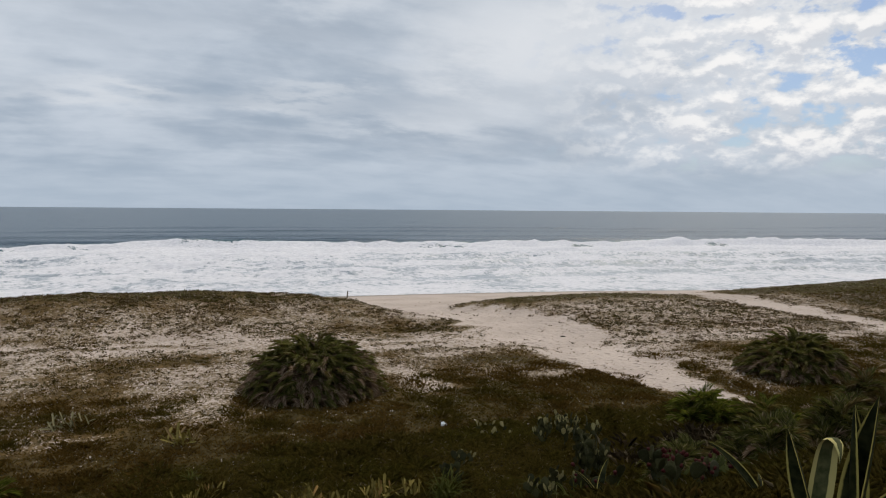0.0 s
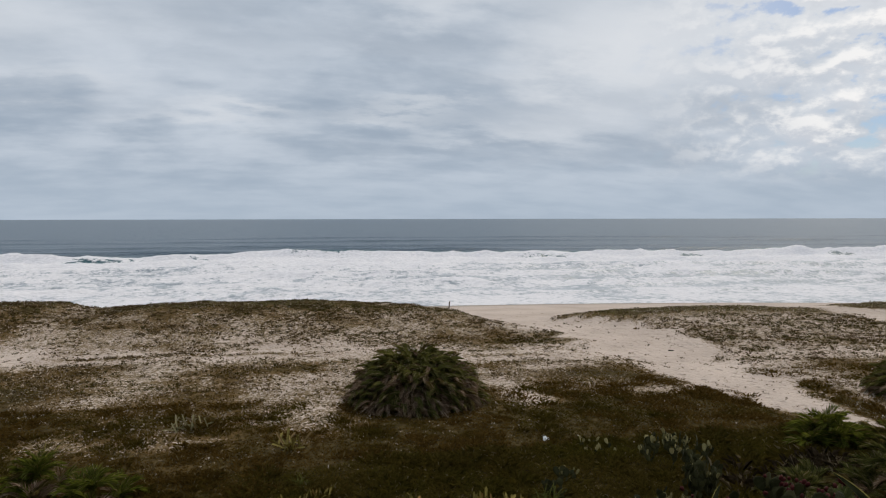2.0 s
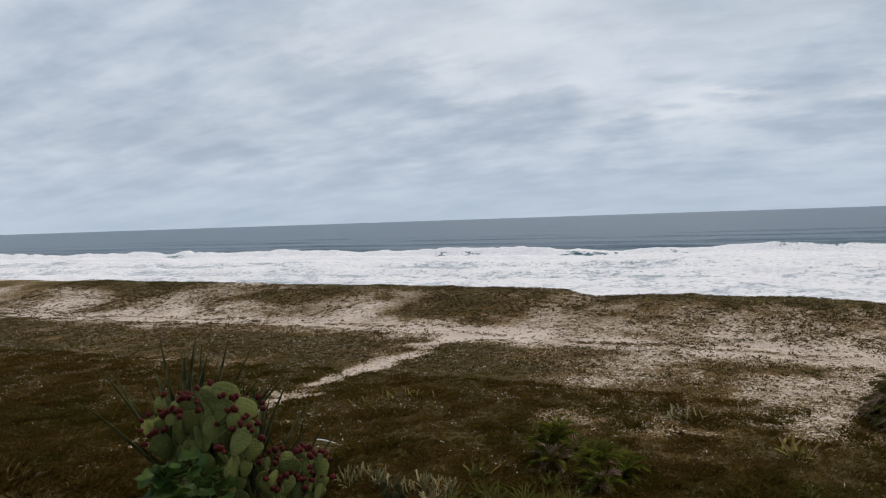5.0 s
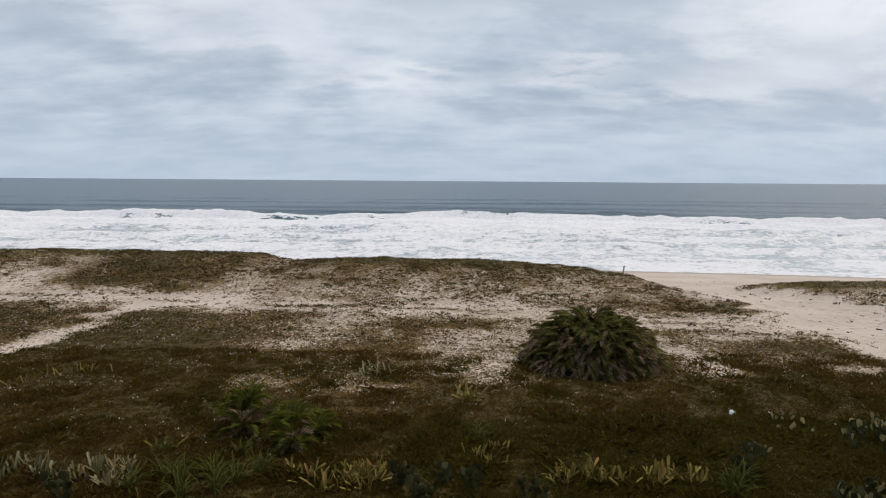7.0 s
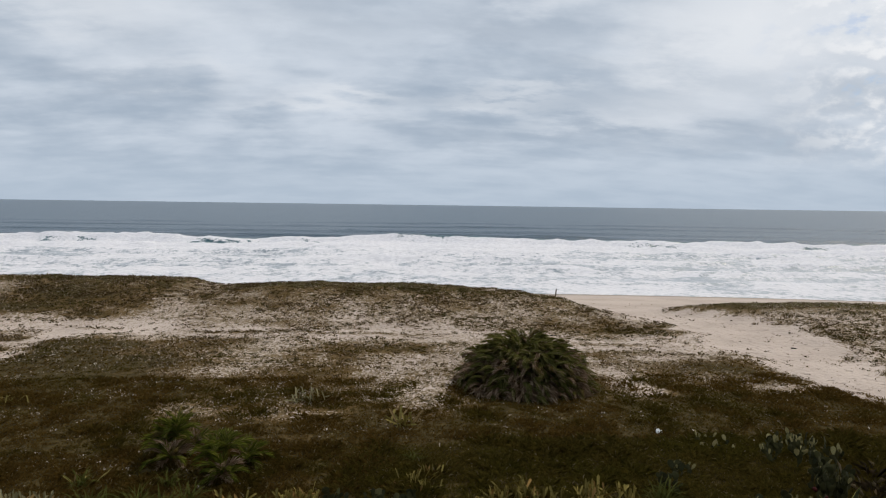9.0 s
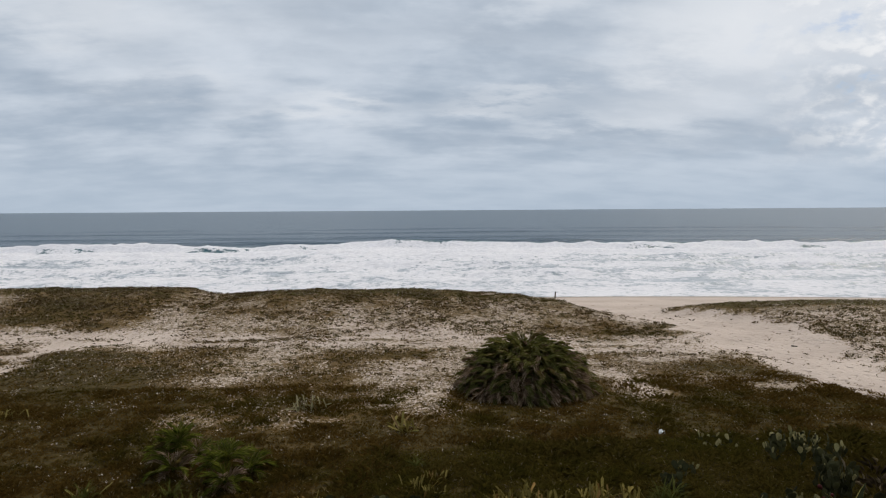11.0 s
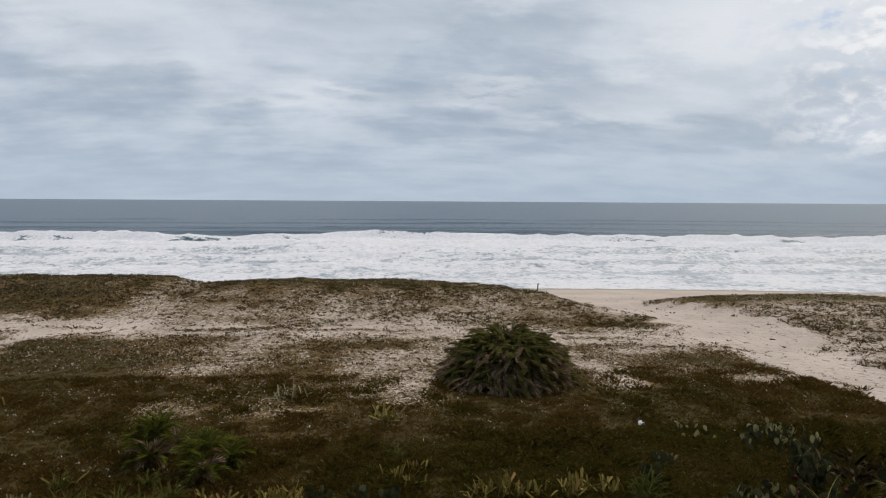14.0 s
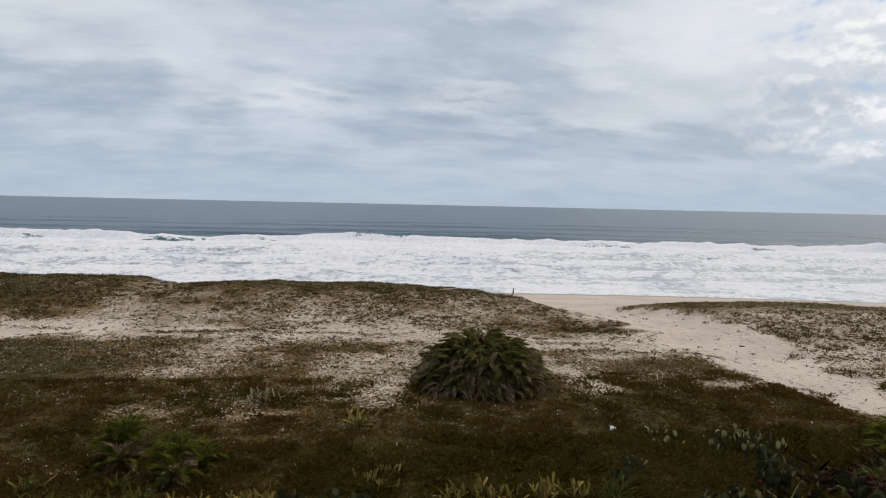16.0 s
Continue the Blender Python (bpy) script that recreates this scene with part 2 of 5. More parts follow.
def growth(x, y):
    """How thickly plants cover the ground, 0 bare sand .. 1 closed turf."""
    x, y = np.asarray(x, float), np.asarray(y, float)
    n1, n2 = soft_noise(x, y, 5.0, 31), soft_noise(x, y, 1.3, 37)
    g = np.interp(y, [0, 14.5, 17.0, 19.5, 24, 27.5, 31, 33.5, 36, 39.5, 41.5, 43.5], [1.0, 0.96, 0.82, 0.74, 0.68, 0.68, 0.64, 0.69, 0.73, 0.79, 0.6, 0.0])
    g = g + 0.20 * step(-x, 4, 8) * step(28.5 - y, 0, 2) * step(y, 14, 17)
    g = g - 0.05 * step(-x, 10, 14) * step(y, 31, 35)
    g = g - 0.14 * step(x, 4.5, 11) * step(y, 28.5, 31) * step(14.5 - x, 0, 1)      # the dune's tail thins out into the sand
    g = g + 0.15 * step(x, 7.5, 9.5) * step(13.4 - x, 0, 1.5) * step(24.0 - y, 0, 2.0)
    g = g - 0.34 * step(x, 16.0, 17.0) * step(y, 15.0, 17) * step(23.5 - y, 0, 2) * step(21 - x, 0, 3)
    g = g - 0.10 * step(x, 17.0, 20.0) * step(y, 24.0, 26) * step(32.5 - y, 0, 2)
    crest_y = np.interp(x, [-60, -9, 3, 12, 18, 30, 46, 80], [40.5, 39.5, 39.5, 37.5, 34.0, 33.5, 33.0, 33.0])
    g = np.where(x > 12, np.maximum(g * step(crest_y + 3 - y, 0, 1.0), 0.85 * step(y, crest_y - 2.5, crest_y - 0.8) * step(crest_y + 2.2 - y, 0, 0.8)), g)
    rim = step(y, crest_y - 2.2, crest_y - 1.0) * step(crest_y + 1.4 - y, 0, 0.8)
    g = np.maximum(g, 0.74 * rim * step(x, 5, 8) * step(14.8 - x, 0, 0.8))
    g = g + 0.5 * step(x, 34, 40) * step(y, 24, 27) * step(crest_y + 2.2 - y, 0, 0.8)
    g = g + 0.16 * step(x, 1.5, 4) * step(19 - y, 0, 2) * step(15.5 - x, 0, 2)
    g = g + 0.42 * step(0.62 - to_line(x, y, VERGE)[0], 0, 0.4)
    even = 1 - 0.6 * step(x, 15.5, 18) * step(y, 15, 18)      # the flat behind the gap is thinly and evenly grown
    g = g + even * (0.26 * n1 * (0.5 + step(y, 14, 18)) + 0.30 * n2)
    g = g + 0.42 * soft_noise(x * 0.45, y, 2.6, 43) * step(y, 31, 33.5) * step(-x, 4, 10)
    # bare spots between the turf
    for cx, cy, rx, ry, much in ((0.9, 19.8, 1.7, 2.3, 0.34), (7.5, 19.9, 0.75, 1.6, 0.60), (11.6, 19.0, 1.2, 0.5, 0.6), (-5.9, 21.9, 1.6, 0.8, 0.32), (-2.2, 17.4, 2.0, 0.5, 0.28),
                                 (-0.5, 15.2, 1.6, 0.5, 0.28), (10.0, 23.2, 2.6, 0.5, 0.4), (6.0, 17.2, 1.6, 0.35, 0.4), (22.5, 15.6, 1.4, 0.7, 0.5), (-4.0, 26.3, 5.0, 0.8, 0.08), (1.2, 23.4, 3.2, 2.6, 0.44), (4.5, 24.6, 3.0, 1.6, 0.32)):
        g = g - 0.42 * much * patch(x, y, cx, cy, rx, ry)
    g = np.maximum(g, (0.34 + 0.25 * n2) * step(38 - y, 0, 2))
    rough = 1.5 * soft_noise(x, y, 0.8, 41, 4)
    for line, wide, fray, left in ((TRACK, np.interp(x, [10, 17], [0.30, 0.10]), 2.2, 0.55), (SIDE_PATH, np.interp(y, [17, 28], [-0.10, 0.35]), 0.85, 0.36), (NOTCH_PATH, 0.05, 1.6, 0.74), (FAR_PATH, 0.40, 1.1, 0.1)):
        d, _ = to_line(x, y, line)
        g = g * (left + (1 - left) * step(d + rough, wide, wide + fray))
    d, along = to_line(x, y, BEACH_PATH)
    wide = np.interp(along, [0, 0.14, 0.28, 0.43, 0.57, 0.71, 0.86, 1], [9, 1.6, 2.0, 1.8, 1.35, 1.15, 0.60, 0.12])
    g = g * step(d + rough * np.clip(wide, 0.25, 1.6) / 1.6, wide - 0.45, wide + 0.5 + 0.9 * step(y, 22, 28))
    # ruts: a thin line of growth stays between the wheels
    d, _ = to_line(x, y, TRACK)
    g = g + 0.30 * step(0.35 - d, 0, 0.3) * step(soft_noise(x, y, 3.0, 47), -0.1, 0.2) * step(12 - x, 0, 3)
    return np.clip(g, 0, 1) * step(crest_y + 3.2 - y, 0, 1.2)


def axis(parts):
    """Grid lines: stretches (from, to, step) joined end to end."""
    return np.concatenate([np.arange(a, b, s) for a, b, s in parts] + [[parts[-1][1]]])


def sheet(name, xs, ys, height, fields):
    """A grid surface with smooth shading and named point attributes."""
    gx, gy = np.meshgrid(xs, ys)
    gz = height(gx, gy)
    co = np.stack([gx, gy, gz], -1).reshape(-1, 3)
    w, h = len(xs), len(ys)
    i = (np.arange(h - 1)[:, None] * w + np.arange(w - 1)[None, :]).ravel()
    quads = np.stack([i, i + 1, i + 1 + w, i + w], -1)
    me = bpy.data.meshes.new(name)
    me.vertices.add(len(co))
    me.vertices.foreach_set("co", co.ravel())
    me.loops.add(quads.size)
    me.loops.foreach_set("vertex_index", quads.ravel())
    me.polygons.add(len(quads))
    me.polygons.foreach_set("loop_start", np.arange(0, quads.size, 4))
    me.polygons.foreach_set("use_smooth", np.ones(len(quads), bool))
    me.update(calc_edges=True)
    for key, field in fields.items():
        a = me.attributes.new(key, "FLOAT", "POINT")
        a.data.foreach_set("value", field(gx, gy).ravel().astype(np.float32))
    return new(name, me)


def material(name):
    m = bpy.data.materials.new(name)
    m.use_nodes = True
    return m, Nodes(m.node_tree)


def finish(n, surface):
    n.add("ShaderNodeOutputMaterial", {"Surface": surface.outputs[0]})


def sand_material():
    m, n = material("dune_sand")
    where = n.add("ShaderNodeTexCoord").outputs["Object"]
    cover = n.add("ShaderNodeAttribute", attribute_name="cover").outputs["Fac"]
    wet = n.add("ShaderNodeAttribute", attribute_name="wet").outputs["Fac"]
    grain = n.noise(where, 60.0, 3.0)
    blotch = n.noise(where, 0.35, 4.0)
    speck = n.noise(where, 9.0, 4.0, 0.6)
    sand = n.mix(n.ramp(blotch, 0.3, 0.7), (0.455, 0.375, 0.320, 1), (0.570, 0.475, 0.408, 1))
    sand = n.mix(n.math("MULTIPLY", n.ramp(grain, 0.3, 0.7), 0.3), sand, (0.345, 0.272, 0.210, 1))
    sand = n.mix(n.math("MULTIPLY", n.ramp(speck, 0.55, 0.68), 0.35), sand, (0.27, 0.22, 0.17, 1))
    sand = n.mix(wet, sand, (0.33, 0.285, 0.245, 1))
    # litter and runners under the plants
    scatter = n.math("ADD", n.math("MULTIPLY", n.noise(where, 9.0, 4.0, 0.7), 0.84), n.math("MULTIPLY", n.noise(where, 1.7, 3.0, 0.6), 0.16))
    patchy = n.math("ADD", n.math("ADD", scatter, n.math("MULTIPLY", cover, 0.36)), n.ramp(cover, 0.66, 0.95, 0.0, 0.05))
    soil = n.mix(n.ramp(speck, 0.35, 0.65), (0.065, 0.038, 0.0105, 1), (0.140, 0.085, 0.026, 1))
    chaff = n.mix(n.ramp(speck, 0.35, 0.65), (0.105, 0.074, 0.036, 1), (0.21, 0.155, 0.088, 1))
    soil = n.mix(n.ramp(cover, 0.52, 0.78), chaff, soil)
    soil = n.mix(n.ramp(cover, 0.70, 0.92), soil, n.mix(n.ramp(speck, 0.35, 0.65), (0.032, 0.022, 0.0052, 1), (0.070, 0.048, 0.0120, 1)))   # darker brown where the turf closes
    whole = n.mix(n.ramp(patchy, 0.655, 0.705), sand, soil)
    relief = n.math("ADD", n.math("MULTIPLY", n.noise(where, 2.6, 4.0, 0.6), 1.3), n.math("MULTIPLY", grain, 0.06))
    treads = n.ramp(n.add("ShaderNodeTexVoronoi", {"Vector": where, "Scale": 2.3, "Randomness": 1.0}).outputs["Distance"], 0.05, 0.30)
    relief = n.math("ADD", relief, n.math("MULTIPLY", treads, 0.30))
    # footprints: scattered oval dents, the shade in them painted as darker sand
    prints = n.add("ShaderNodeTexVoronoi", {"Vector": n.scaled(where, 2.2, 3.0, 1.0, turn=20), "Scale": 1.0, "Randomness": 1.0})
    dent = n.math("MULTIPLY", n.ramp(prints.outputs["Distance"], 0.10, 0.30, 1.0, 0.0), n.add("ShaderNodeAttribute", attribute_name="trodden").outputs["Fac"])
    whole = n.mix(n.math("MULTIPLY", dent, 0.30), whole, (0.30, 0.235, 0.185, 1))
    relief = n.math("SUBTRACT", relief, n.math("MULTIPLY", dent, 0.9))
    bump = n.add("ShaderNodeBump", {"Height": relief, "Strength": 0.8, "Distance": 0.10}).outputs[0]
    finish(n, n.add("ShaderNodeBsdfPrincipled", {"Base Color": whole, "Roughness": 0.95, "Specular IOR Level": 0.15, "Normal": bump}))
    return m


def wet_edge(x, y):
    return step(y + shore_edge(x) + 1.2 * soft_noise(x, y, 9.0, 71), 60, 65)


def trodden(x, y):
    d, _ = to_line(x, y, BEACH_PATH)
    e, _ = to_line(x, y, TRACK)
    return np.maximum(step(2.2 - d, 0, 1.0) * step(40 - y, 0, 4), 0.5 * step(1.2 - e, 0, 0.8))


ground = sheet("ground", axis([(-900, -120, 60), (-120, -50, 2), (-50, 50, 0.3), (50, 120, 2), (120, 900, 60)]), axis([(-300, -20, 20), (-20, 2, 1), (2, 44, 0.25), (44, 80, 0.7), (80, 140, 10)]),
               land, {"cover": growth, "wet": wet_edge, "trodden": trodden})
ground.data.materials.append(sand_material())
tagged(ground, "pale dune sand with worn footpaths and dark turf litter", "ground", kind="structure")

# ---- the sea ----
def shore_bend(x):
    """How far the surf line leans: it comes nearer the land on the right."""
    return -0.0009 * np.clip(x, -40, 200) ** 2 + 0.02 * np.clip(-x, 0, 200)


def ridge(s, at, steep, back):
    """A wave seen along its travel: steep face to the land, long back to the sea."""
    return np.where(s < at, np.exp(-((s - at) / steep) ** 2), np.exp(-((s - at) / back) ** 2))


def sea_height(x, y):
    s = y - shore_bend(x)
    calm = step(800 - np.abs(x), 0, 500) * step(900 - y, 0, 600)
    sway = 3.0 * soft_noise(x, y * 0 + 1.0, 45, 91) + 1.2 * soft_noise(x, y * 0 + 5.0, 12, 92)
    z = 0.0 * s
    for at, high, steep, back, seed in ((156, 1.35, 2.2, 8, 1), (138, 0.8, 1.5, 6, 2), (124, 0.7, 1.5, 6, 3), (106, 0.55, 1.3, 5, 4), (90, 0.40, 1.2, 5, 5), (79, 0.22, 0.9, 4, 6)):
        along = 0.70 + 0.7 * (soft_noise(x, y * 0 + seed * 3.7, 30, 100 + seed) + 0.30)
        if seed == 1:
            along = along * (1 + 0.5 * step(-soft_noise(x + 26, y * 0 + 2.0, 34, 95), 0.30, 0.44))
        z = z + high * np.clip(along, 0.1, 1.7) * ridge(s, at + sway * (1 + 0.4 * seed), steep, back)
    # the broken crest is lumpy and throws up spray
    rim = ridge(s, 156 + sway * 1.4, 2.2, 2.6)
    z = z + rim * (0.9 * np.abs(soft_noise(x, y * 0.4, 3.4, 84, 3)) + 0.8 * np.clip(soft_noise(x, y * 0 + 3.0, 11.0, 85), 0, 1))
    surf = step(s, 78, 92) * step(165 - s, 0, 10)
    z = z + surf * (0.75 * soft_noise(x * 0.6, y, 2.6, 81) + 0.5 * soft_noise(x * 0.7, y, 9.0, 83))
    # swell further out
    for at, high in ((184, 1.0), (216, 0.8), (262, 0.6), (310, 0.5)):
        z = z + high * (0.55 + 1.2 * np.clip(soft_noise(x, y * 0 + at, 40, 121) + 0.2, 0, 1)) * ridge(s, at + 9 * soft_noise(x, y * 0 + at, 60, 120), 3.5, 9.0)
    z = z + 0.22 * soft_noise(x, y, 14, 87) * step(s, 165, 190)
    return z * calm + 0.05


def foam_cover(x, y):
    s = y - shore_bend(x)
    sway = 3.0 * soft_noise(x, y * 0 + 1.0, 45, 91) + 1.2 * soft_noise(x, y * 0 + 5.0, 12, 92)
    crest = 156 + sway * 1.4
    broken = step(soft_noise(x + 26, y * 0 + 2.0, 34, 95), -0.44, -0.32)        # stretches that have not broken yet
    far = crest - 1.5 + 2.2 * broken
    f = 0.54 * step(far + 0.8 - s, 0, 1.0) * step(y + shore_edge(x) + 1.5 * soft_noise(x, y * 0, 7, 99), 67, 70)
    f = f + 0.70 * step(s, 128, 140) * step(far - s, 0, 1.0) * broken
    f = f - 0.35 * (1 - broken) * step(s, 146, 150) * step(crest - s, -2, 1)
    f = f - 0.75 * step(soft_noise(x, y * 0 + 8.0, 13, 94), 0.10, 0.26) * step(s, crest - 6.5, crest - 4.5) * step(crest - 0.8 - s, 0, 1.2)
    for at in (139, 125, 107, 91):      # fresh white along each rolling bore
        f = f + 0.34 * np.exp(-((s - at - sway * 2.0) / 1.6) ** 2) * step(soft_noise(x, y * 0 + at, 24, 93), -0.15, 0.15)
    for at, wide in ((128, 4.0), (117, 4.0), (100, 4.0), (85, 3.0)):
        f = f - 0.22 * np.exp(-((s - at - 5 * soft_noise(x, y * 0 + at, 28, 96)) / wide) ** 2) * (0.5 + soft_noise(x, y, 22, 97) * 1.5)
    return np.clip(f + 0.28 * soft_noise(x, y, 8, 98) * step(f, 0.0, 0.1), 0, 1)


def sea_material():
    m, n = material("sea_water_and_foam")
    where = n.add("ShaderNodeTexCoord").outputs["Object"]
    cover = n.add("ShaderNodeAttribute", attribute_name="foam").outputs["Fac"]
    shallow = n.add("ShaderNodeAttribute", attribute_name="shallow").outputs["Fac"]
    streak = n.noise(n.scaled(where, 0.42, 0.42, 1.2), 1.0, 8.0, 0.64, 0.3)
    lace = n.noise(n.scaled(where, 1.5, 1.1, 2.0), 1.0, 6.0, 0.62, 0.3)
    worn = n.math("ADD", n.math("MULTIPLY", streak, 0.55), n.math("MULTIPLY", lace, 0.45))
    foam = n.ramp(n.math("SUBTRACT", n.math("ADD", cover, n.math("MULTIPLY", n.math("SUBTRACT", worn, 0.5), 2.2)), 0.41), -0.12, 0.16)
    foam = n.math("MULTIPLY", foam, n.ramp(cover, 0.01, 0.10))
    deep = n.mix(shallow, (0.032, 0.064, 0.094, 1), (0.036, 0.105, 0.115, 1))
    milky = n.add("ShaderNodeAttribute", attribute_name="milky").outputs["Fac"]
    deep = n.mix(n.math("MULTIPLY", milky, n.ramp(lace, 0.3, 0.6, 0.55, 0.95)), deep, (0.42, 0.445, 0.475, 1))
    chop = n.math("ADD", n.noise(n.scaled(where, 0.35, 0.8, 1), 1.0, 5.0, 0.6), n.math("MULTIPLY", n.noise(n.scaled(where, 0.03, 0.10, 1), 1.0, 3.0), 3.0))
    bump = n.add("ShaderNodeBump", {"Height": chop, "Strength": 0.6, "Distance": 0.6}).outputs[0]
    water = n.add("ShaderNodeBsdfPrincipled", {"Base Color": deep, "Roughness": 0.30, "IOR": 1.33, "Normal": bump})
    froth = n.noise(n.scaled(where, 1.2, 2.2, 2), 1.0, 6.0, 0.65)
    white = n.mix(n.ramp(froth, 0.35, 0.65), (0.690, 0.680, 0.700, 1), (0.820, 0.805, 0.820, 1))
    rough = n.add("ShaderNodeBump", {"Height": froth, "Strength": 0.6, "Distance": 0.5}).outputs[0]
    head = n.add("ShaderNodeBsdfPrincipled", {"Base Color": white, "Roughness": 0.85, "Specular IOR Level": 0.1, "Normal": rough})
    finish(n, n.add("ShaderNodeMixShader", {0: foam, 1: water.outputs[0], 2: head.outputs[0]}))
    return m


def shallows(x, y):
    s = y - shore_bend(x)
    return step(165 - s, 0, 12) * (0.6 + 0.4 * step(s, 151, 157))


def milk(x, y):
    s = y - shore_bend(x)
    return step(150 - s, 0, 6) * step(y + shore_edge(x), 62, 74)


sea = sheet("water", axis([(-9000, -900, 900), (-900, -260, 40), (-260, 260, 1.3), (260, 900, 40), (900, 9000, 900)]), axis([(50, 60, 1), (60, 180, 0.65), (180, 330, 2), (330, 900, 30), (900, 4990, 400)]),
            sea_height, {"foam": foam_cover, "shallow": shallows, "milky": milk})
sea.data.materials.append(sea_material())
tagged(sea, "grey-green sea with rows of white breaking surf", "sea", kind="structure")

# ---- plant materials ----
def leaf_material(name, dark, pale, dry, dry_share=0.15, rough=0.55, per_object=False, streak=0.0, drift=None, gloss=0.06, browned=0.0, thin=0.3):
    """Leaf colour that differs from leaf to leaf, with a share of dry ones."""
    m, n = material(name)
    pick = n.add("ShaderNodeObjectInfo").outputs["Random"] if per_object else n.add("ShaderNodeNewGeometry").outputs["Random Per Island"]
    where = n.add("ShaderNodeTexCoord").outputs["Object"]
    mottle = n.noise(where, 14.0, 4.0, 0.6)
    shade = n.math("FRACT", n.math("MULTIPLY", pick, 7.13))
    colour = n.mix(shade, (*dark, 1), (*pale, 1))
    colour = n.mix(n.ramp(mottle, 0.35, 0.7, 0.0, 0.45), colour, (*[c * 0.6 for c in dark], 1))
    if browned:
        colour = n.mix(n.ramp(n.add("ShaderNodeObjectInfo").outputs["Random"], 1.0 - browned, 1.0 - 0.5 * browned, 0.0, 0.8), colour, n.mix(shade, (0.085, 0.056, 0.020, 1), (0.18, 0.125, 0.05, 1)))
    if drift:
        colour = n.mix(n.ramp(n.noise(where, 0.34, 7.0, 0.72), 0.44, 0.60, 0.0, 0.85), colour, n.mix(shade, (*[c * 0.5 for c in drift], 1), (*drift, 1)))
    if streak:
        lines = n.noise(n.scaled(where, 60, 60, 2), 1.0, 2.0)
        colour = n.mix(n.ramp(lines, 0.4, 0.65, 0.0, streak), colour, (*[c * 1.5 for c in pale], 1))
    colour = n.mix(n.math("GREATER_THAN", pick, 1.0 - dry_share), colour, (*dry, 1))
    bump = n.add("ShaderNodeBump", {"Height": mottle, "Strength": 0.25, "Distance": 0.01}).outputs[0]
    skin = n.add("ShaderNodeBsdfPrincipled", {"Base Color": colour, "Roughness": rough, "Specular IOR Level": gloss, "Normal": bump})
    through_light = n.add("ShaderNodeBsdfTranslucent", {"Color": colour})          # thin leaves let light through
    finish(n, n.add("ShaderNodeMixShader", {0: thin, 1: skin.outputs[0], 2: through_light.outputs[0]}))
    return m


TURF = leaf_material("turf_blades", (0.098, 0.060, 0.0145), (0.208, 0.128, 0.034), (0.30, 0.23, 0.12), 0.02, 0.9, drift=(0.108, 0.088, 0.016), gloss=0.02, thin=0.35)
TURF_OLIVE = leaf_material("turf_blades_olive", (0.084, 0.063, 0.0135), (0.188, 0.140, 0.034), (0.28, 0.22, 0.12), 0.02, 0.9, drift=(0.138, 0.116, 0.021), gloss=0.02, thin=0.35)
CREEPER = leaf_material("creeper_leaves", (0.072, 0.050, 0.022), (0.190, 0.138, 0.064), (0.32, 0.25, 0.16), 0.10, 0.85, drift=(0.125, 0.102, 0.036), gloss=0.02)
LITTER = leaf_material("dry_leaf_litter", (0.26, 0.205, 0.150), (0.52, 0.435, 0.345), (0.64, 0.56, 0.47), 0.2, 0.85, gloss=0.03)
DRY_GRASS = leaf_material("dry_grass_stalks", (0.060, 0.043, 0.024), (0.165, 0.122, 0.075), (0.34, 0.27, 0.17), 0.15, 0.9, gloss=0.02, thin=0.4)
TUFT = leaf_material("dune_tuft_leaves", (0.068, 0.045, 0.019), (0.165, 0.116, 0.054), (0.28, 0.21, 0.14), 0.08, 0.85, drift=(0.098, 0.086, 0.026), gloss=0.02)
DUNE_GRASS = leaf_material("dune_grass_blades", (0.105, 0.104, 0.028), (0.235, 0.222, 0.074), (0.30, 0.23, 0.12), 0.12, 0.85, gloss=0.02)
FROND = leaf_material("palm_frond_green", (0.085, 0.090, 0.022), (0.265, 0.252, 0.074), (0.40, 0.31, 0.18), 0.12, 0.6, browned=0.25, gloss=0.06, thin=0.5)
FROND_DARK = leaf_material("palm_frond_dark", (0.046, 0.052, 0.012), (0.215, 0.208, 0.060), (0.30, 0.24, 0.14), 0.10, 0.6, browned=0.25, gloss=0.06, thin=0.4)
FROND_YOUNG = leaf_material("palm_frond_young", (0.072, 0.090, 0.012), (0.255, 0.270, 0.044), (0.34, 0.26, 0.11), 0.08, 0.6, browned=0.14, gloss=0.06, thin=0.5)
DEAD_FROND = leaf_material("palm_frond_dead", (0.195, 0.130, 0.080), (0.42, 0.300, 0.200), (0.54, 0.42, 0.30), 0.2, 0.95, gloss=0.01, thin=0.35)
STRAP = leaf_material("strap_leaf_green", (0.085, 0.090, 0.016), (0.27, 0.262, 0.065), (0.38, 0.30, 0.11), 0.12, 0.5, gloss=0.05)
BROMELIAD = leaf_material("bromeliad_leaf", (0.13, 0.105, 0.030), (0.42, 0.325, 0.090), (0.34, 0.21, 0.07), 0.16, 0.65, per_object=True, streak=0.25, gloss=0.03)
BROMELIAD_GREY = leaf_material("bromeliad_leaf_grey", (0.14, 0.125, 0.058), (0.37, 0.325, 0.175), (0.33, 0.22, 0.09), 0.12, 0.65, per_object=True, streak=0.25, gloss=0.03)
BROMELIAD_YELLOW = leaf_material("bromeliad_leaf_yellow", (0.17, 0.14, 0.036), (0.38, 0.30, 0.09), (0.28, 0.19, 0.08), 0.14, 0.6, per_object=True, streak=0.25)
TWIG = leaf_material("dry_twigs", (0.07, 0.05, 0.04), (0.16, 0.13, 0.11), (0.24, 0.21, 0.18), 0.2, 0.9)


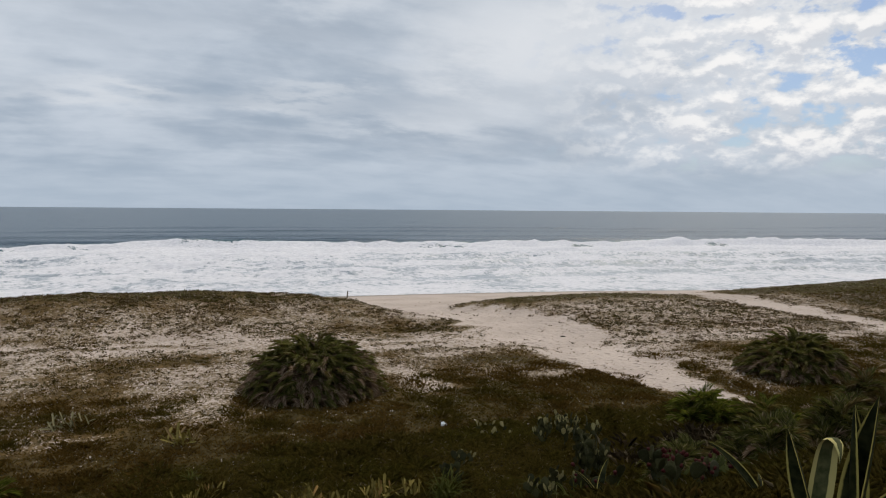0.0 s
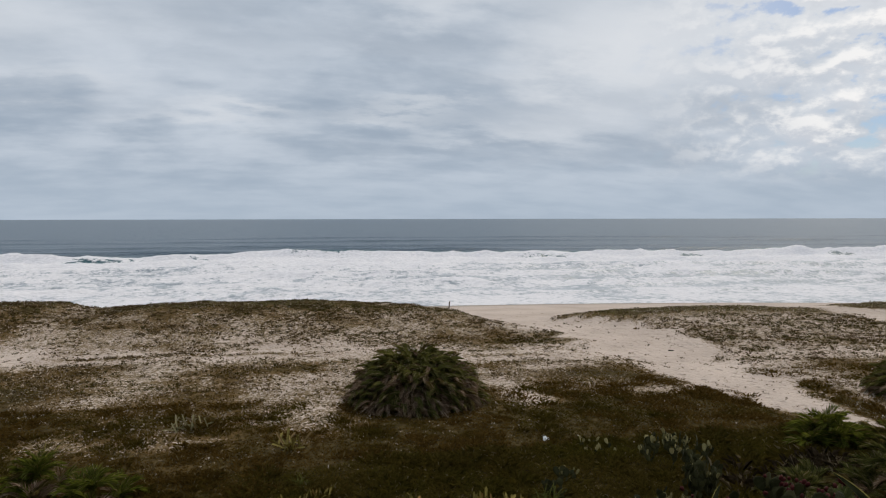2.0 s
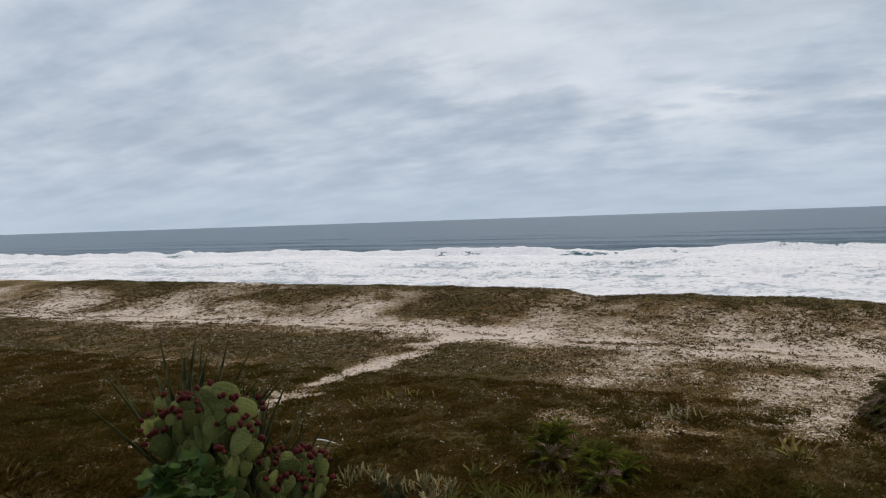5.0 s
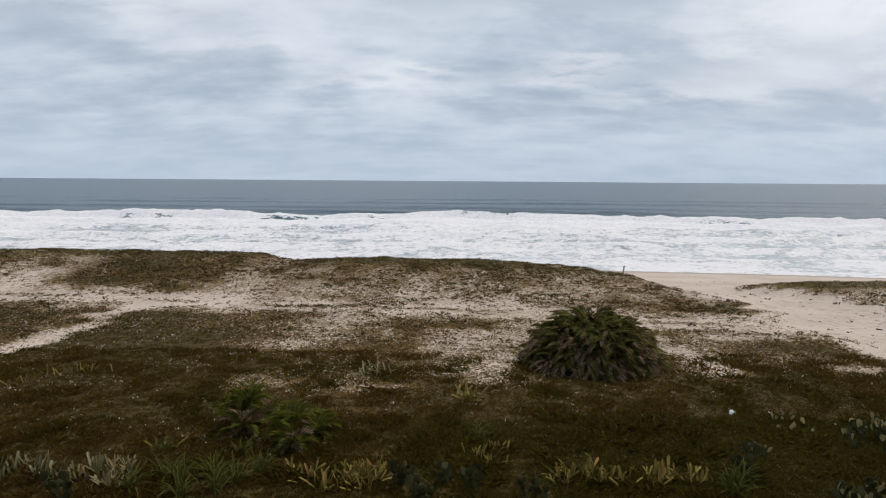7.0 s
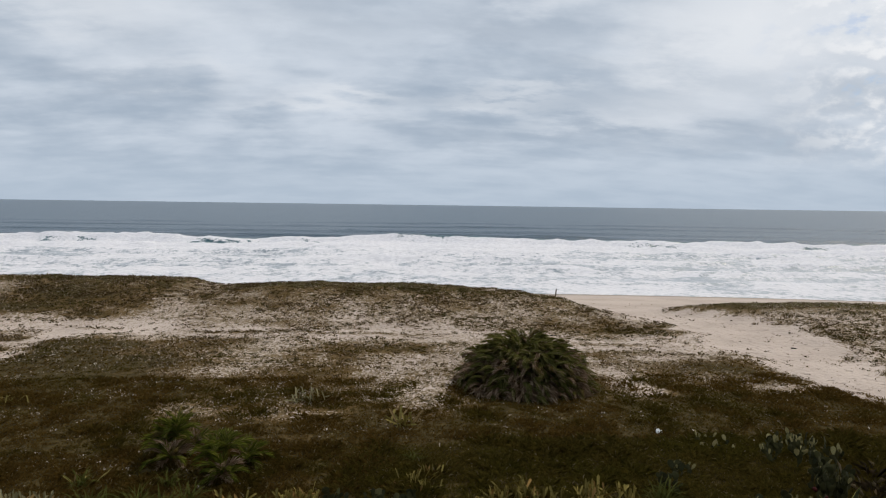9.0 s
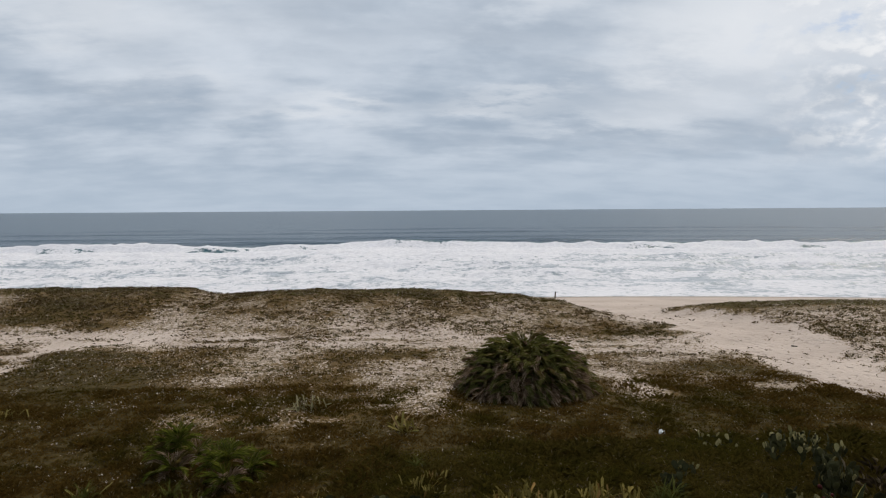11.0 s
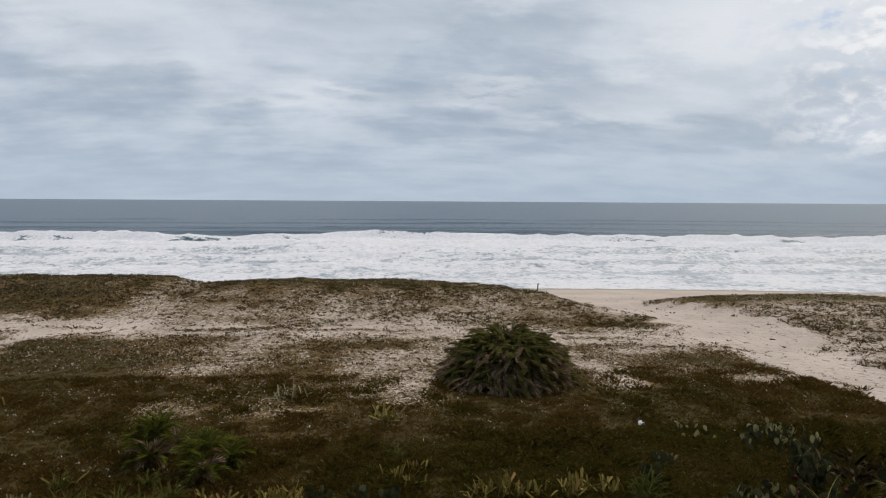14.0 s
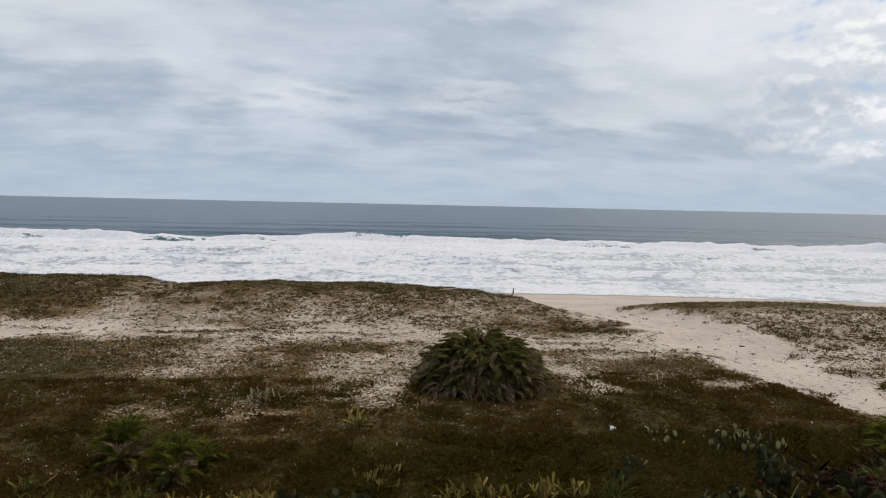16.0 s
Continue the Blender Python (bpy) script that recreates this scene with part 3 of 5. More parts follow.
def pad_material(name, young, old, scar):
    """Waxy flesh with scars, dusty bloom and rows of dark spine cushions."""
    m, n = material(name)
    where = n.add("ShaderNodeTexCoord").outputs["Object"]
    pick = n.add("ShaderNodeObjectInfo").outputs["Random"]
    cells = n.add("ShaderNodeTexVoronoi", {"Vector": n.scaled(where, 8.5, 1.0, 8.5), "Scale": 1.0, "Randomness": 0.45}).outputs["Distance"]
    mottle = n.noise(where, 5.0, 6.0, 0.65)
    fine = n.noise(where, 34.0, 4.0, 0.6)
    flesh = n.mix(pick, (*old, 1), (*young, 1))
    flesh = n.mix(n.ramp(mottle, 0.42, 0.66, 0.0, 0.55), flesh, (*[c * 1.5 + 0.02 for c in old], 1))
    flesh = n.mix(n.math("MULTIPLY", n.ramp(mottle, 0.60, 0.72), n.ramp(fine, 0.40, 0.60)), flesh, (*scar, 1))
    flesh = n.mix(n.ramp(fine, 0.35, 0.7, 0.0, 0.25), flesh, (*[c * 0.5 for c in old], 1))
    flesh = n.mix(n.ramp(cells, 0.13, 0.21, 0.9, 0.0), flesh, (0.024, 0.020, 0.012, 1))
    relief = n.math("ADD", cells, n.math("MULTIPLY", mottle, 0.6))
    bump = n.add("ShaderNodeBump", {"Height": relief, "Strength": 0.45, "Distance": 0.012}).outputs[0]
    finish(n, n.add("ShaderNodeBsdfPrincipled", {"Base Color": flesh, "Roughness": 0.62, "Specular IOR Level": 0.1, "Normal": bump}))
    return m


def agave_material(name, edge, flesh_a, flesh_b, inner=0.84):
    """Flesh with a stripe of another colour along both margins; u runs across the leaf."""
    m, n = material(name)
    u = n.add("ShaderNodeAttribute", attribute_name="across").outputs["Fac"]
    where = n.add("ShaderNodeTexCoord").outputs["Object"]
    wob = n.math("MULTIPLY", n.math("SUBTRACT", n.noise(where, 7.0, 3.0), 0.5), 0.18)
    off = n.math("ABSOLUTE", n.math("ADD", u, wob))
    mottle = n.noise(n.scaled(where, 5, 5, 2), 2.0, 4.0)
    flesh = n.mix(n.ramp(mottle, 0.35, 0.7), (*flesh_a, 1), (*flesh_b, 1))
    colour = n.mix(n.ramp(off, inner, inner + 0.07), flesh, (*edge, 1))
    finish(n, n.add("ShaderNodeBsdfPrincipled", {"Base Color": colour, "Roughness": 0.6, "Specular IOR Level": 0.03}))
    return m


def plain_material(name, a, b, scale, rough=0.8, metal=0.0):
    m, n = material(name)
    where = n.add("ShaderNodeTexCoord").outputs["Object"]
    grain = n.noise(where, scale, 5.0, 0.6)
    bump = n.add("ShaderNodeBump", {"Height": grain, "Strength": 0.4, "Distance": 0.01}).outputs[0]
    finish(n, n.add("ShaderNodeBsdfPrincipled", {"Base Color": n.mix(n.ramp(grain, 0.3, 0.7), (*a, 1), (*b, 1)), "Roughness": rough, "Metallic": metal, "Specular IOR Level": 0.12, "Normal": bump}))
    return m


PAD = pad_material("cactus_pad", (0.145, 0.152, 0.040), (0.052, 0.064, 0.016), (0.20, 0.165, 0.080))
PAD_DARK = pad_material("cactus_pad_dark", (0.080, 0.074, 0.024), (0.026, 0.027, 0.008), (0.14, 0.11, 0.06))
PAD_PALE = pad_material("cactus_pad_pale", (0.44, 0.36, 0.15), (0.20, 0.18, 0.07), (0.55, 0.46, 0.28))
SPINE = plain_material("cactus_spine", (0.030, 0.022, 0.013), (0.10, 0.075, 0.045), 30)
FRUIT = plain_material("prickly_pear_fruit", (0.030, 0.004, 0.004), (0.072, 0.010, 0.008), 20, 0.7)
AGAVE_STRIPED = agave_material("agave_striped", (0.38, 0.31, 0.085), (0.011, 0.013, 0.005), (0.034, 0.035, 0.013))
AGAVE_PALE = agave_material("agave_pale_striped", (0.50, 0.42, 0.16), (0.050, 0.055, 0.022), (0.12, 0.115, 0.05), 0.52)
AGAVE_GREEN = agave_material("agave_green", (0.060, 0.058, 0.022), (0.026, 0.030, 0.012), (0.068, 0.070, 0.030))
WOOD = plain_material("weathered_wood", (0.10, 0.075, 0.055), (0.22, 0.18, 0.14), 18, 0.9)
PAPER = plain_material("white_plastic", (0.72, 0.72, 0.70), (0.82, 0.82, 0.80), 12, 0.5)


# ---- mesh builders ----
def tri_mesh(name, co, tris, mat, smooth=False):
    me = bpy.data.meshes.new(name)
    co, tris = np.asarray(co, np.float32).reshape(-1, 3), np.asarray(tris, np.int32).reshape(-1, 3)
    me.vertices.add(len(co))
    me.vertices.foreach_set("co", co.ravel())
    me.loops.add(tris.size)
    me.loops.foreach_set("vertex_index", tris.ravel())
    me.polygons.add(len(tris))
    me.polygons.foreach_set("loop_start", np.arange(0, tris.size, 3))
    if smooth:
        me.polygons.foreach_set("use_smooth", np.ones(len(tris), bool))
    me.update(calc_edges=True)
    me.materials.append(mat)
    return me


def thing(name, x, y, label, category, group="", turn=0.0, sink=0.0, z=None):
    """An Empty on the ground that carries the parts of one thing."""
    ob = new(name)
    ob.empty_display_size = 0.2
    ob.matrix_world = pose(x, y, (float(land(x, y)) if z is None else z) - sink, 0, 0, turn)
    return tagged(ob, label, category, group)


def part(name, me, parent, m, label=""):
    """A mesh as one part of a thing, at the pose m in the thing's own space."""
    ob = new(name, me)
    ob.parent = parent
    ob.matrix_basis = m
    return tagged(ob, label)


def aim(at, turn, rise, roll=0.0, size=1.0):
    """A pose for a leaf that grows along its own +y: turned about z, raised by rise degrees."""
    return Matrix.Translation(at) @ pose(0, 0, 0, 0, 0, turn) @ pose(0, 0, 0, rise, 0, 0) @ pose(0, 0, 0, 0, roll, 0) @ Matrix.Scale(size, 4)


def blade_field(name, x, y, h, w, lean, mat, rng, lift=0.0):
    """Many bent blades of grass in one mesh."""
    k = len(x)
    turn, face = rng.uniform(0, 2 * np.pi, k), rng.uniform(0, np.pi, k)
    z = land(x, y) - 0.01 + lift
    base = np.stack([x, y, z], -1)
    out = np.stack([np.cos(turn), np.sin(turn), 0 * turn], -1)
    side = np.stack([np.cos(face), np.sin(face), 0 * face], -1) * (w / 2)[:, None]
    upright = np.array([0, 0, 1.0])
    mid = base + upright * (h * 0.6)[:, None] + out * (h * lean * 0.35)[:, None]
    tip = base + upright * (h * (1 - 0.3 * lean))[:, None] + out * (h * lean)[:, None]
    co = np.stack([base - side, base + side, mid - side * 0.8, mid + side * 0.8, tip], 1)
    i = np.arange(k)[:, None] * 5
    tris = np.concatenate([i + [0, 1, 3], i + [0, 3, 2], i + [2, 3, 4]], 1)
    return new(name, tri_mesh(name, co, tris, mat))


def tussock_field(name, x, y, high, blades, width, mat, rng):
    """Many low rounded tussocks whose blades splay out from the middle, in one mesh."""
    k = len(x)
    turn, far = rng.uniform(0, 2 * np.pi, k * blades), np.sqrt(rng.random(k * blades))
    h = np.repeat(high, blades) * rng.uniform(0.6, 1.15, k * blades)
    out = np.stack([np.cos(turn), np.sin(turn), 0 * turn], -1)
    bx, by = np.repeat(x, blades) + out[:, 0] * far * h * 0.5, np.repeat(y, blades) + out[:, 1] * far * h * 0.5
    base = np.stack([bx, by, land(bx, by) - 0.01], -1)
    face = turn + np.pi / 2 + rng.normal(0, 0.5, k * blades)
    side = np.stack([np.cos(face), np.sin(face), 0 * face], -1) * (np.repeat(width, blades) / 2 * rng.uniform(0.6, 1.3, k * blades))[:, None]
    lean = 0.2 + 0.75 * far
    upright = np.array([0, 0, 1.0])
    mid = base + upright * (h * (0.75 - 0.25 * far))[:, None] + out * (h * lean * 0.4)[:, None]
    tip = base + upright * (h * (1 - 0.45 * far))[:, None] + out * (h * lean)[:, None]
    co = np.stack([base, mid + side * 1.1, tip, mid - side * 1.1], 1)
    i = np.arange(k * blades)[:, None] * 4
    tris = np.concatenate([i + [0, 1, 2], i + [0, 2, 3]], 1)
    return new(name, tri_mesh(name, co, tris, mat))


def leaf_field(name, x, y, size, mat, rng, leaves=7):
    """Many small low plants, each a few broad leaves, in one mesh."""
    k = len(x)
    x, y, size = np.repeat(x, leaves), np.repeat(y, leaves), np.repeat(size, leaves) * rng.uniform(0.6, 1.2, k * leaves)
    turn, rise = rng.uniform(0, 2 * np.pi, k * leaves), rng.uniform(0.15, 1.25, k * leaves)
    x, y = x + size * rng.normal(0, 0.5, k * leaves), y + size * rng.normal(0, 0.5, k * leaves)
    base = np.stack([x, y, land(x, y) - 0.005 + size * rng.uniform(0, 0.5, k * leaves)], -1)
    out = np.stack([np.cos(turn) * np.cos(rise), np.sin(turn) * np.cos(rise), np.sin(rise)], -1) * size[:, None]
    side = np.stack([-np.sin(turn), np.cos(turn), 0 * turn], -1) * (size * 0.32)[:, None]
    sag = np.array([0, 0, -0.12]) * size[:, None]
    co = np.stack([base, base + out * 0.55 + side, base + out + sag, base + out * 0.55 - side], 1)
    i = np.arange(k * leaves)[:, None] * 4
    return new(name, tri_mesh(name, co, np.concatenate([i + [0, 1, 2], i + [0, 2, 3]], 1), mat))


def frond_mesh(name, mat, rng, fall, leaflets=26, gap=0.0, plume=0.0):
    """A feather palm leaf of unit length along +y, bending down by fall degrees towards its tip; plume lays the leaflets along the midrib and lets them hang."""
    co, tris = [], []
    steps = 9
    at, spine = np.zeros(3), []
    for k in range(steps + 1):
        a = -radians(fall) * (k / steps) ** 1.3
        spine.append((at.copy(), np.array([0, math.cos(a), math.sin(a)])))
        at = at + spine[-1][1] / steps
    for k, (p, d) in enumerate(spine):
        r = 0.011 * (1 - 0.85 * k / steps)
        n = np.cross([1, 0, 0], d)
        co += [p + np.array([r, 0, 0]), p - np.array([r, 0, 0]), p + n * r]
        if k:
            b = 3 * k
            for u, v in ((0, 1), (1, 2), (2, 0)):
                tris += [(b - 3 + u, b - 3 + v, b + v), (b - 3 + u, b + v, b + u)]
    for k in range(leaflets):
        t = 0.14 + 0.86 * (k + 0.5) / leaflets
        j = min(int(t * steps), steps - 1)
        p = spine[j][0] + (spine[j + 1][0] - spine[j][0]) * (t * steps - j)
        d = spine[j][1]
        n = np.cross([1, 0, 0], d)
        for s in (-1, 1):
            if rng.random() < gap:
                continue
            long = (0.46 - 0.06 * plume) * (0.35 + 0.65 * math.sin(math.pi * min(1, 0.15 + 0.80 * t))) * rng.uniform(0.85, 1.15)
            way = np.array([s * 1.0, 0, 0]) * (0.95 - 0.45 * t) * (1 - 0.45 * plume) + d * (0.60 + 0.80 * t) + n * rng.uniform(0.10, 0.65) * (1 - 0.6 * plume)
            way = way / np.linalg.norm(way)
            across = np.cross(way, n)
            across = across / np.linalg.norm(across) * (0.0092 - 0.0016 * plume)
            mid = p + way * long * 0.55 + np.array([0, 0, -0.02 - 0.03 * plume])
            tip = p + way * long + np.array([0, 0, -(0.13 + 0.13 * plume) * rng.uniform(0.5, 1.4)])
            b = len(co)
            co += [p, mid + across, tip, mid - across]
            tris += [(b, b + 1, b + 2), (b, b + 2, b + 3)]
    return tri_mesh(name, co, tris, mat)


def strap_mesh(name, mat, width, bend, blunt, fold=0.25, thick=0.06, across=False, curl=0.0, steps=9):
    """A thick strap or sword leaf of unit length along +y: a gutter in section, with two skins."""
    co, tris, us = [], [], []
    at = np.zeros(3)
    row = (-1.0, -0.72, -0.35, 0.0, 0.35, 0.72, 1.0) if across else (-1.0, -0.5, 0.0, 0.5, 1.0)
    for k in range(steps + 1):
        t = k / steps
        a = -radians(bend) * t ** 1.6 - radians(curl) * max(0.0, t - 0.55) / 0.45
        d = np.array([0, math.cos(a), math.sin(a)])
        n = np.array([0, -math.sin(a), math.cos(a)])
        w = width / 2 * ((0.70 + 0.35 * t) * (math.sqrt(max(0, 1 - ((t - 0.86) / 0.14) ** 2)) if t > 0.86 else 1) if blunt else (0.62 + 1.0 * t - 1.62 * t * t) * 1.15 + 0.004)
        w = max(w, 0.0015)
        body = thick * width * (1 - 0.7 * t)
        for lower in (0, 1):
            for u in row:
                p = at + np.array([u * w, 0, 0]) + n * (fold * w * u * u - lower * body * (1 - 0.92 * u * u))
                co.append(p)
                us.append(u)
        at = at + d / steps
    m = len(row)
    for k in range(steps):
        for lower in (0, 1):
            for j in range(m - 1):
                a0 = k * 2 * m + lower * m + j
                b0 = a0 + 2 * m
                quad = (a0, a0 + 1, b0 + 1, b0) if not lower else (a0, b0, b0 + 1, a0 + 1)
                tris += [(quad[0], quad[1], quad[2]), (quad[0], quad[2], quad[3])]
    me = tri_mesh(name, co, tris, mat, True)
    if across:
        a = me.attributes.new("across", "FLOAT", "POINT")
        a.data.foreach_set("value", np.array(us, np.float32))
    return me


def pad_mesh(name, mat, slim, rng):
    """A cactus pad of unit height standing on its narrow foot, flat across y, with a wavy rim and a slight cup."""
    bm = bmesh.new()
    bmesh.ops.create_uvsphere(bm, u_segments=16, v_segments=14, radius=0.5)
    lean, a, b, c = rng.uniform(-0.09, 0.09), rng.uniform(0, 6), rng.uniform(0, 6), rng.uniform(-0.10, 0.10)
    for v in bm.verts:
        t = v.co.z + 0.5
        wide = slim * (0.46 + 0.86 * t - 0.32 * t * t)
        rim = 1 + 0.045 * math.cos(24 * t + a) + 0.05 * math.sin(7 * t + b) * (1 if v.co.x > 0 else -1)          # the rim swells at each cushion of spines
        across = v.co.x * wide * rim
        v.co.y = v.co.y * 0.12 * (1.3 - 0.5 * t) + 0.05 * math.sin(3 * t + a) + c * across * across * 3 + 0.012 * math.sin(17 * across + b) * math.cos(15 * t + a)
        v.co.x = across + lean * t * t
        v.co.z = t
    bm.normal_update()
    seats = [(v.co.copy(), v.normal.copy()) for v in bm.verts if v.co.z > 0.15 and rng.random() < 0.34]
    for f in bm.faces:
        f.smooth = True
    for at, out in seats:                               # a short tuft of spines on each cushion
        side = out.orthogonal().normalized() * 0.011
        turned = out.cross(side)
        ring = [bm.verts.new(at - out * 0.006 + side * math.cos(2.094 * k) + turned * math.sin(2.094 * k)) for k in range(3)]
        tip = bm.verts.new(at + out * rng.uniform(0.03, 0.06) + Vector((0, 0, rng.uniform(-0.01, 0.03))))
        for k in range(3):
            bm.faces.new((ring[k], ring[(k + 1) % 3], tip)).material_index = 1
    me = bpy.data.meshes.new(name)
    bm.to_mesh(me)
    bm.free()
    me.materials.append(mat)
    me.materials.append(SPINE)
    return me


def fruit_mesh(name, mat):
    bm = bmesh.new()
    bmesh.ops.create_uvsphere(bm, u_segments=8, v_segments=6, radius=0.5)
    for v in bm.verts:
        t = v.co.z + 0.5
        v.co.x, v.co.y = v.co.x * (0.55 + 0.25 * t), v.co.y * (0.55 + 0.25 * t)
        v.co.z = min(t, 0.93 - 0.25 * max(0, 0.3 - math.hypot(v.co.x, v.co.y)))
    for f in bm.faces:
        f.smooth = True
    me = bpy.data.meshes.new(name)
    bm.to_mesh(me)
    bm.free()
    me.materials.append(mat)
    return me


dice = np.random.default_rng(11)
FRONDS = [frond_mesh("frond", FROND_DARK, dice, fall) for fall in (40, 60, 80, 100, 70)]
PLUMES = [frond_mesh("frond", FROND, dice, fall, 30, 0.0, 1.0) for fall in (60, 80, 105, 130, 90)]
YOUNG_FRONDS = [frond_mesh("frond", FROND_YOUNG, dice, fall, 18, 0.0, 0.5) for fall in (45, 65, 85, 105)]
DRY_PLUMES = [frond_mesh("dead_frond", DEAD_FROND, dice, fall, 20, 0.2, 1.0) for fall in (95, 115, 135)]
DEAD_FRONDS = [frond_mesh("dead_frond", DEAD_FROND, dice, fall, 20, 0.25) for fall in (60, 85, 110)]
PADS = [pad_mesh("pad", PAD, slim, dice) for slim in (0.78, 0.90, 1.05, 0.70, 0.84, 0.62)]
DARK_PADS = [pad_mesh("pad", PAD_DARK, slim, dice) for slim in (0.74, 0.88, 1.0, 0.66)]
PALE_PADS = [pad_mesh("pad", PAD_PALE, slim, dice) for slim in (0.55, 0.70, 0.48)]
FRUITS = fruit_mesh("fruit", FRUIT)
BROMELIAD_LEAVES = {mat: [strap_mesh("leaf", mat, w, b, True, 0.5, 0.12) for w, b in ((0.125, 8), (0.14, 18), (0.115, 30), (0.13, -6))] for mat in (BROMELIAD, BROMELIAD_GREY, BROMELIAD_YELLOW)}
STRAPS = [strap_mesh("leaf", STRAP, 0.05, b, False, 0.6, 0.05, steps=6) for b in (50, 80, 110, 130)]
SWORDS = [strap_mesh("leaf", AGAVE_GREEN, w, b, False, 0.7, 0.12, True) for w, b in ((0.060, 6), (0.068, 14), (0.054, -4))]
STRIPED = {key: strap_mesh("leaf", AGAVE_PALE if key == "curled" else AGAVE_STRIPED, w, b, False, f, 0.10, True, c, 14) for key, w, b, f, c in
           (("tall", 0.24, -6, 0.85, 0), ("lean", 0.20, 22, 0.6, 0), ("curled", 0.21, -10, 0.35, -195), ("low", 0.20, 45, 0.5, 0))}


# ---- kinds of plants ----
def joined(name, pieces, mat):
    """Many placed copies of small meshes as one mesh."""
    co, tris, base = [], [], 0
    for me, m in pieces:
        v = np.empty(len(me.vertices) * 3, np.float32)
        me.vertices.foreach_get("co", v)
        f = np.empty(len(me.polygons) * 3, np.int32)
        me.loops.foreach_get("vertex_index", f)
        a = np.array(m)
        co.append(v.reshape(-1, 3) @ a[:3, :3].T + a[:3, 3])
        tris.append(f.reshape(-1, 3) + base)
        base += len(me.vertices)
    return tri_mesh(name, np.concatenate(co), np.concatenate(tris), mat)


def mound_palm(x, y, radius, tall, leaves, dry, label, seed, lean=0.0):
    """An old trunkless palm thicket: plumes spring from a rounded heart and arch over it like a mop, dry ones hang round the foot."""
    rng = np.random.default_rng(seed)
    ob = thing("dwarf_palm", x, y, label, "palm", "dwarf palms", sink=0.05)
    under, thatch = [], []
    for k in range(leaves + dry):
        old = k >= leaves
        a = 2.399963 * k + rng.uniform(-0.5, 0.5)
        q = math.sqrt((k + 0.5) / leaves) if not old else rng.uniform(0.62, 1.02)      # 0 at the top of the mound, 1 at its rim
        q = min(q, 1.02)
        long = rng.uniform(0.34, 0.62) * (1.0 if not old else 0.9)
        r = max(0.0, radius * q ** 0.9 - 0.62 * long * q)
        z = tall * (0.80 * (1 - q ** 2.4) + 0.14 * rng.random()) * (1 + lean * math.cos(a))
        rise = 70 - 34 * q + rng.uniform(-28, 22) - (18 if old else 0)
        m = aim((r * math.cos(a), r * math.sin(a), max(z, 0.05)), math.degrees(a) - 90 + rng.normal(0, 45), rise, rng.uniform(-40, 40), long)
        if old or rng.random() < 0.05 + 0.80 * max(0.0, q - 0.42):
            if k % 2:
                part("dead_frond", DRY_PLUMES[rng.integers(3)], ob, m, "dry grey-brown frond")
            else:
                thatch.append((DRY_PLUMES[rng.integers(3)], m))
        elif k % 2:
            under.append((PLUMES[rng.integers(5)], m))
        else:
            part("frond", PLUMES[rng.integers(5)], ob, m)
    tagged(part("foliage", joined("foliage", under, FROND), ob, pose(0, 0, 0), "inner green fronds"), kind="stuff")
    tagged(part("thatch", joined("thatch", thatch, DEAD_FROND), ob, pose(0, 0, 0), "dry hanging fronds"), kind="stuff")
    return ob


def dwarf_palm(x, y, radius, tall, crowns, green, dead, label, seed, group="dwarf palms", sink=0.05, size=(0.28, 0.44), leaf=None):
    """A trunkless feather palm thicket: many small crowns whose leaves arch out into one mound."""
    rng = np.random.default_rng(seed)
    ob = thing("dwarf_palm", x, y, label, "palm", group, sink=sink)
    kinds = leaf or FRONDS
    under = []
    for c in range(crowns):
        a, q = 2.4 * c + rng.uniform(-0.2, 0.2), math.sqrt(c / crowns)
        r = 0.84 * radius * q
        cx, cy, cz = r * math.cos(a), r * math.sin(a), tall * (0.02 + 0.66 * (1 - q ** 1.35)) * rng.uniform(0.85, 1.08)
        for k in range(green):
            turn = 137.5 * k + rng.uniform(-25, 25)
            rise = 86 - 66 * (k / green) ** 1.2 + rng.uniform(-10, 10)
            m = aim((cx, cy, cz + 0.03 * rng.random()), turn, rise, rng.uniform(-25, 25), tall * rng.uniform(*size))
            me = kinds[rng.integers(len(kinds))]
            if dead and q > 0.62 and rng.random() < 0.30:
                part("dead_frond", DEAD_FRONDS[rng.integers(3)], ob, m, "dry brown frond")
            elif k % 2:
                under.append((me, m))
            else:
                part("frond", me, ob, m)
        for k in range(dead if q > 0.35 else 0):
            turn, rise = math.degrees(a) - 90 + rng.uniform(-80, 80), rng.uniform(-25, 30)
            part("dead_frond", DEAD_FRONDS[rng.integers(3)], ob, aim((cx, cy, cz + tall * rng.uniform(0.0, 0.10)), turn, rise, rng.uniform(-40, 40), tall * rng.uniform(0.30, 0.46)), "dry brown frond")
    tagged(part("foliage", joined("foliage", under, kinds[0].materials[0]), ob, pose(0, 0, 0), "inner green fronds"), kind="stuff")
    return ob


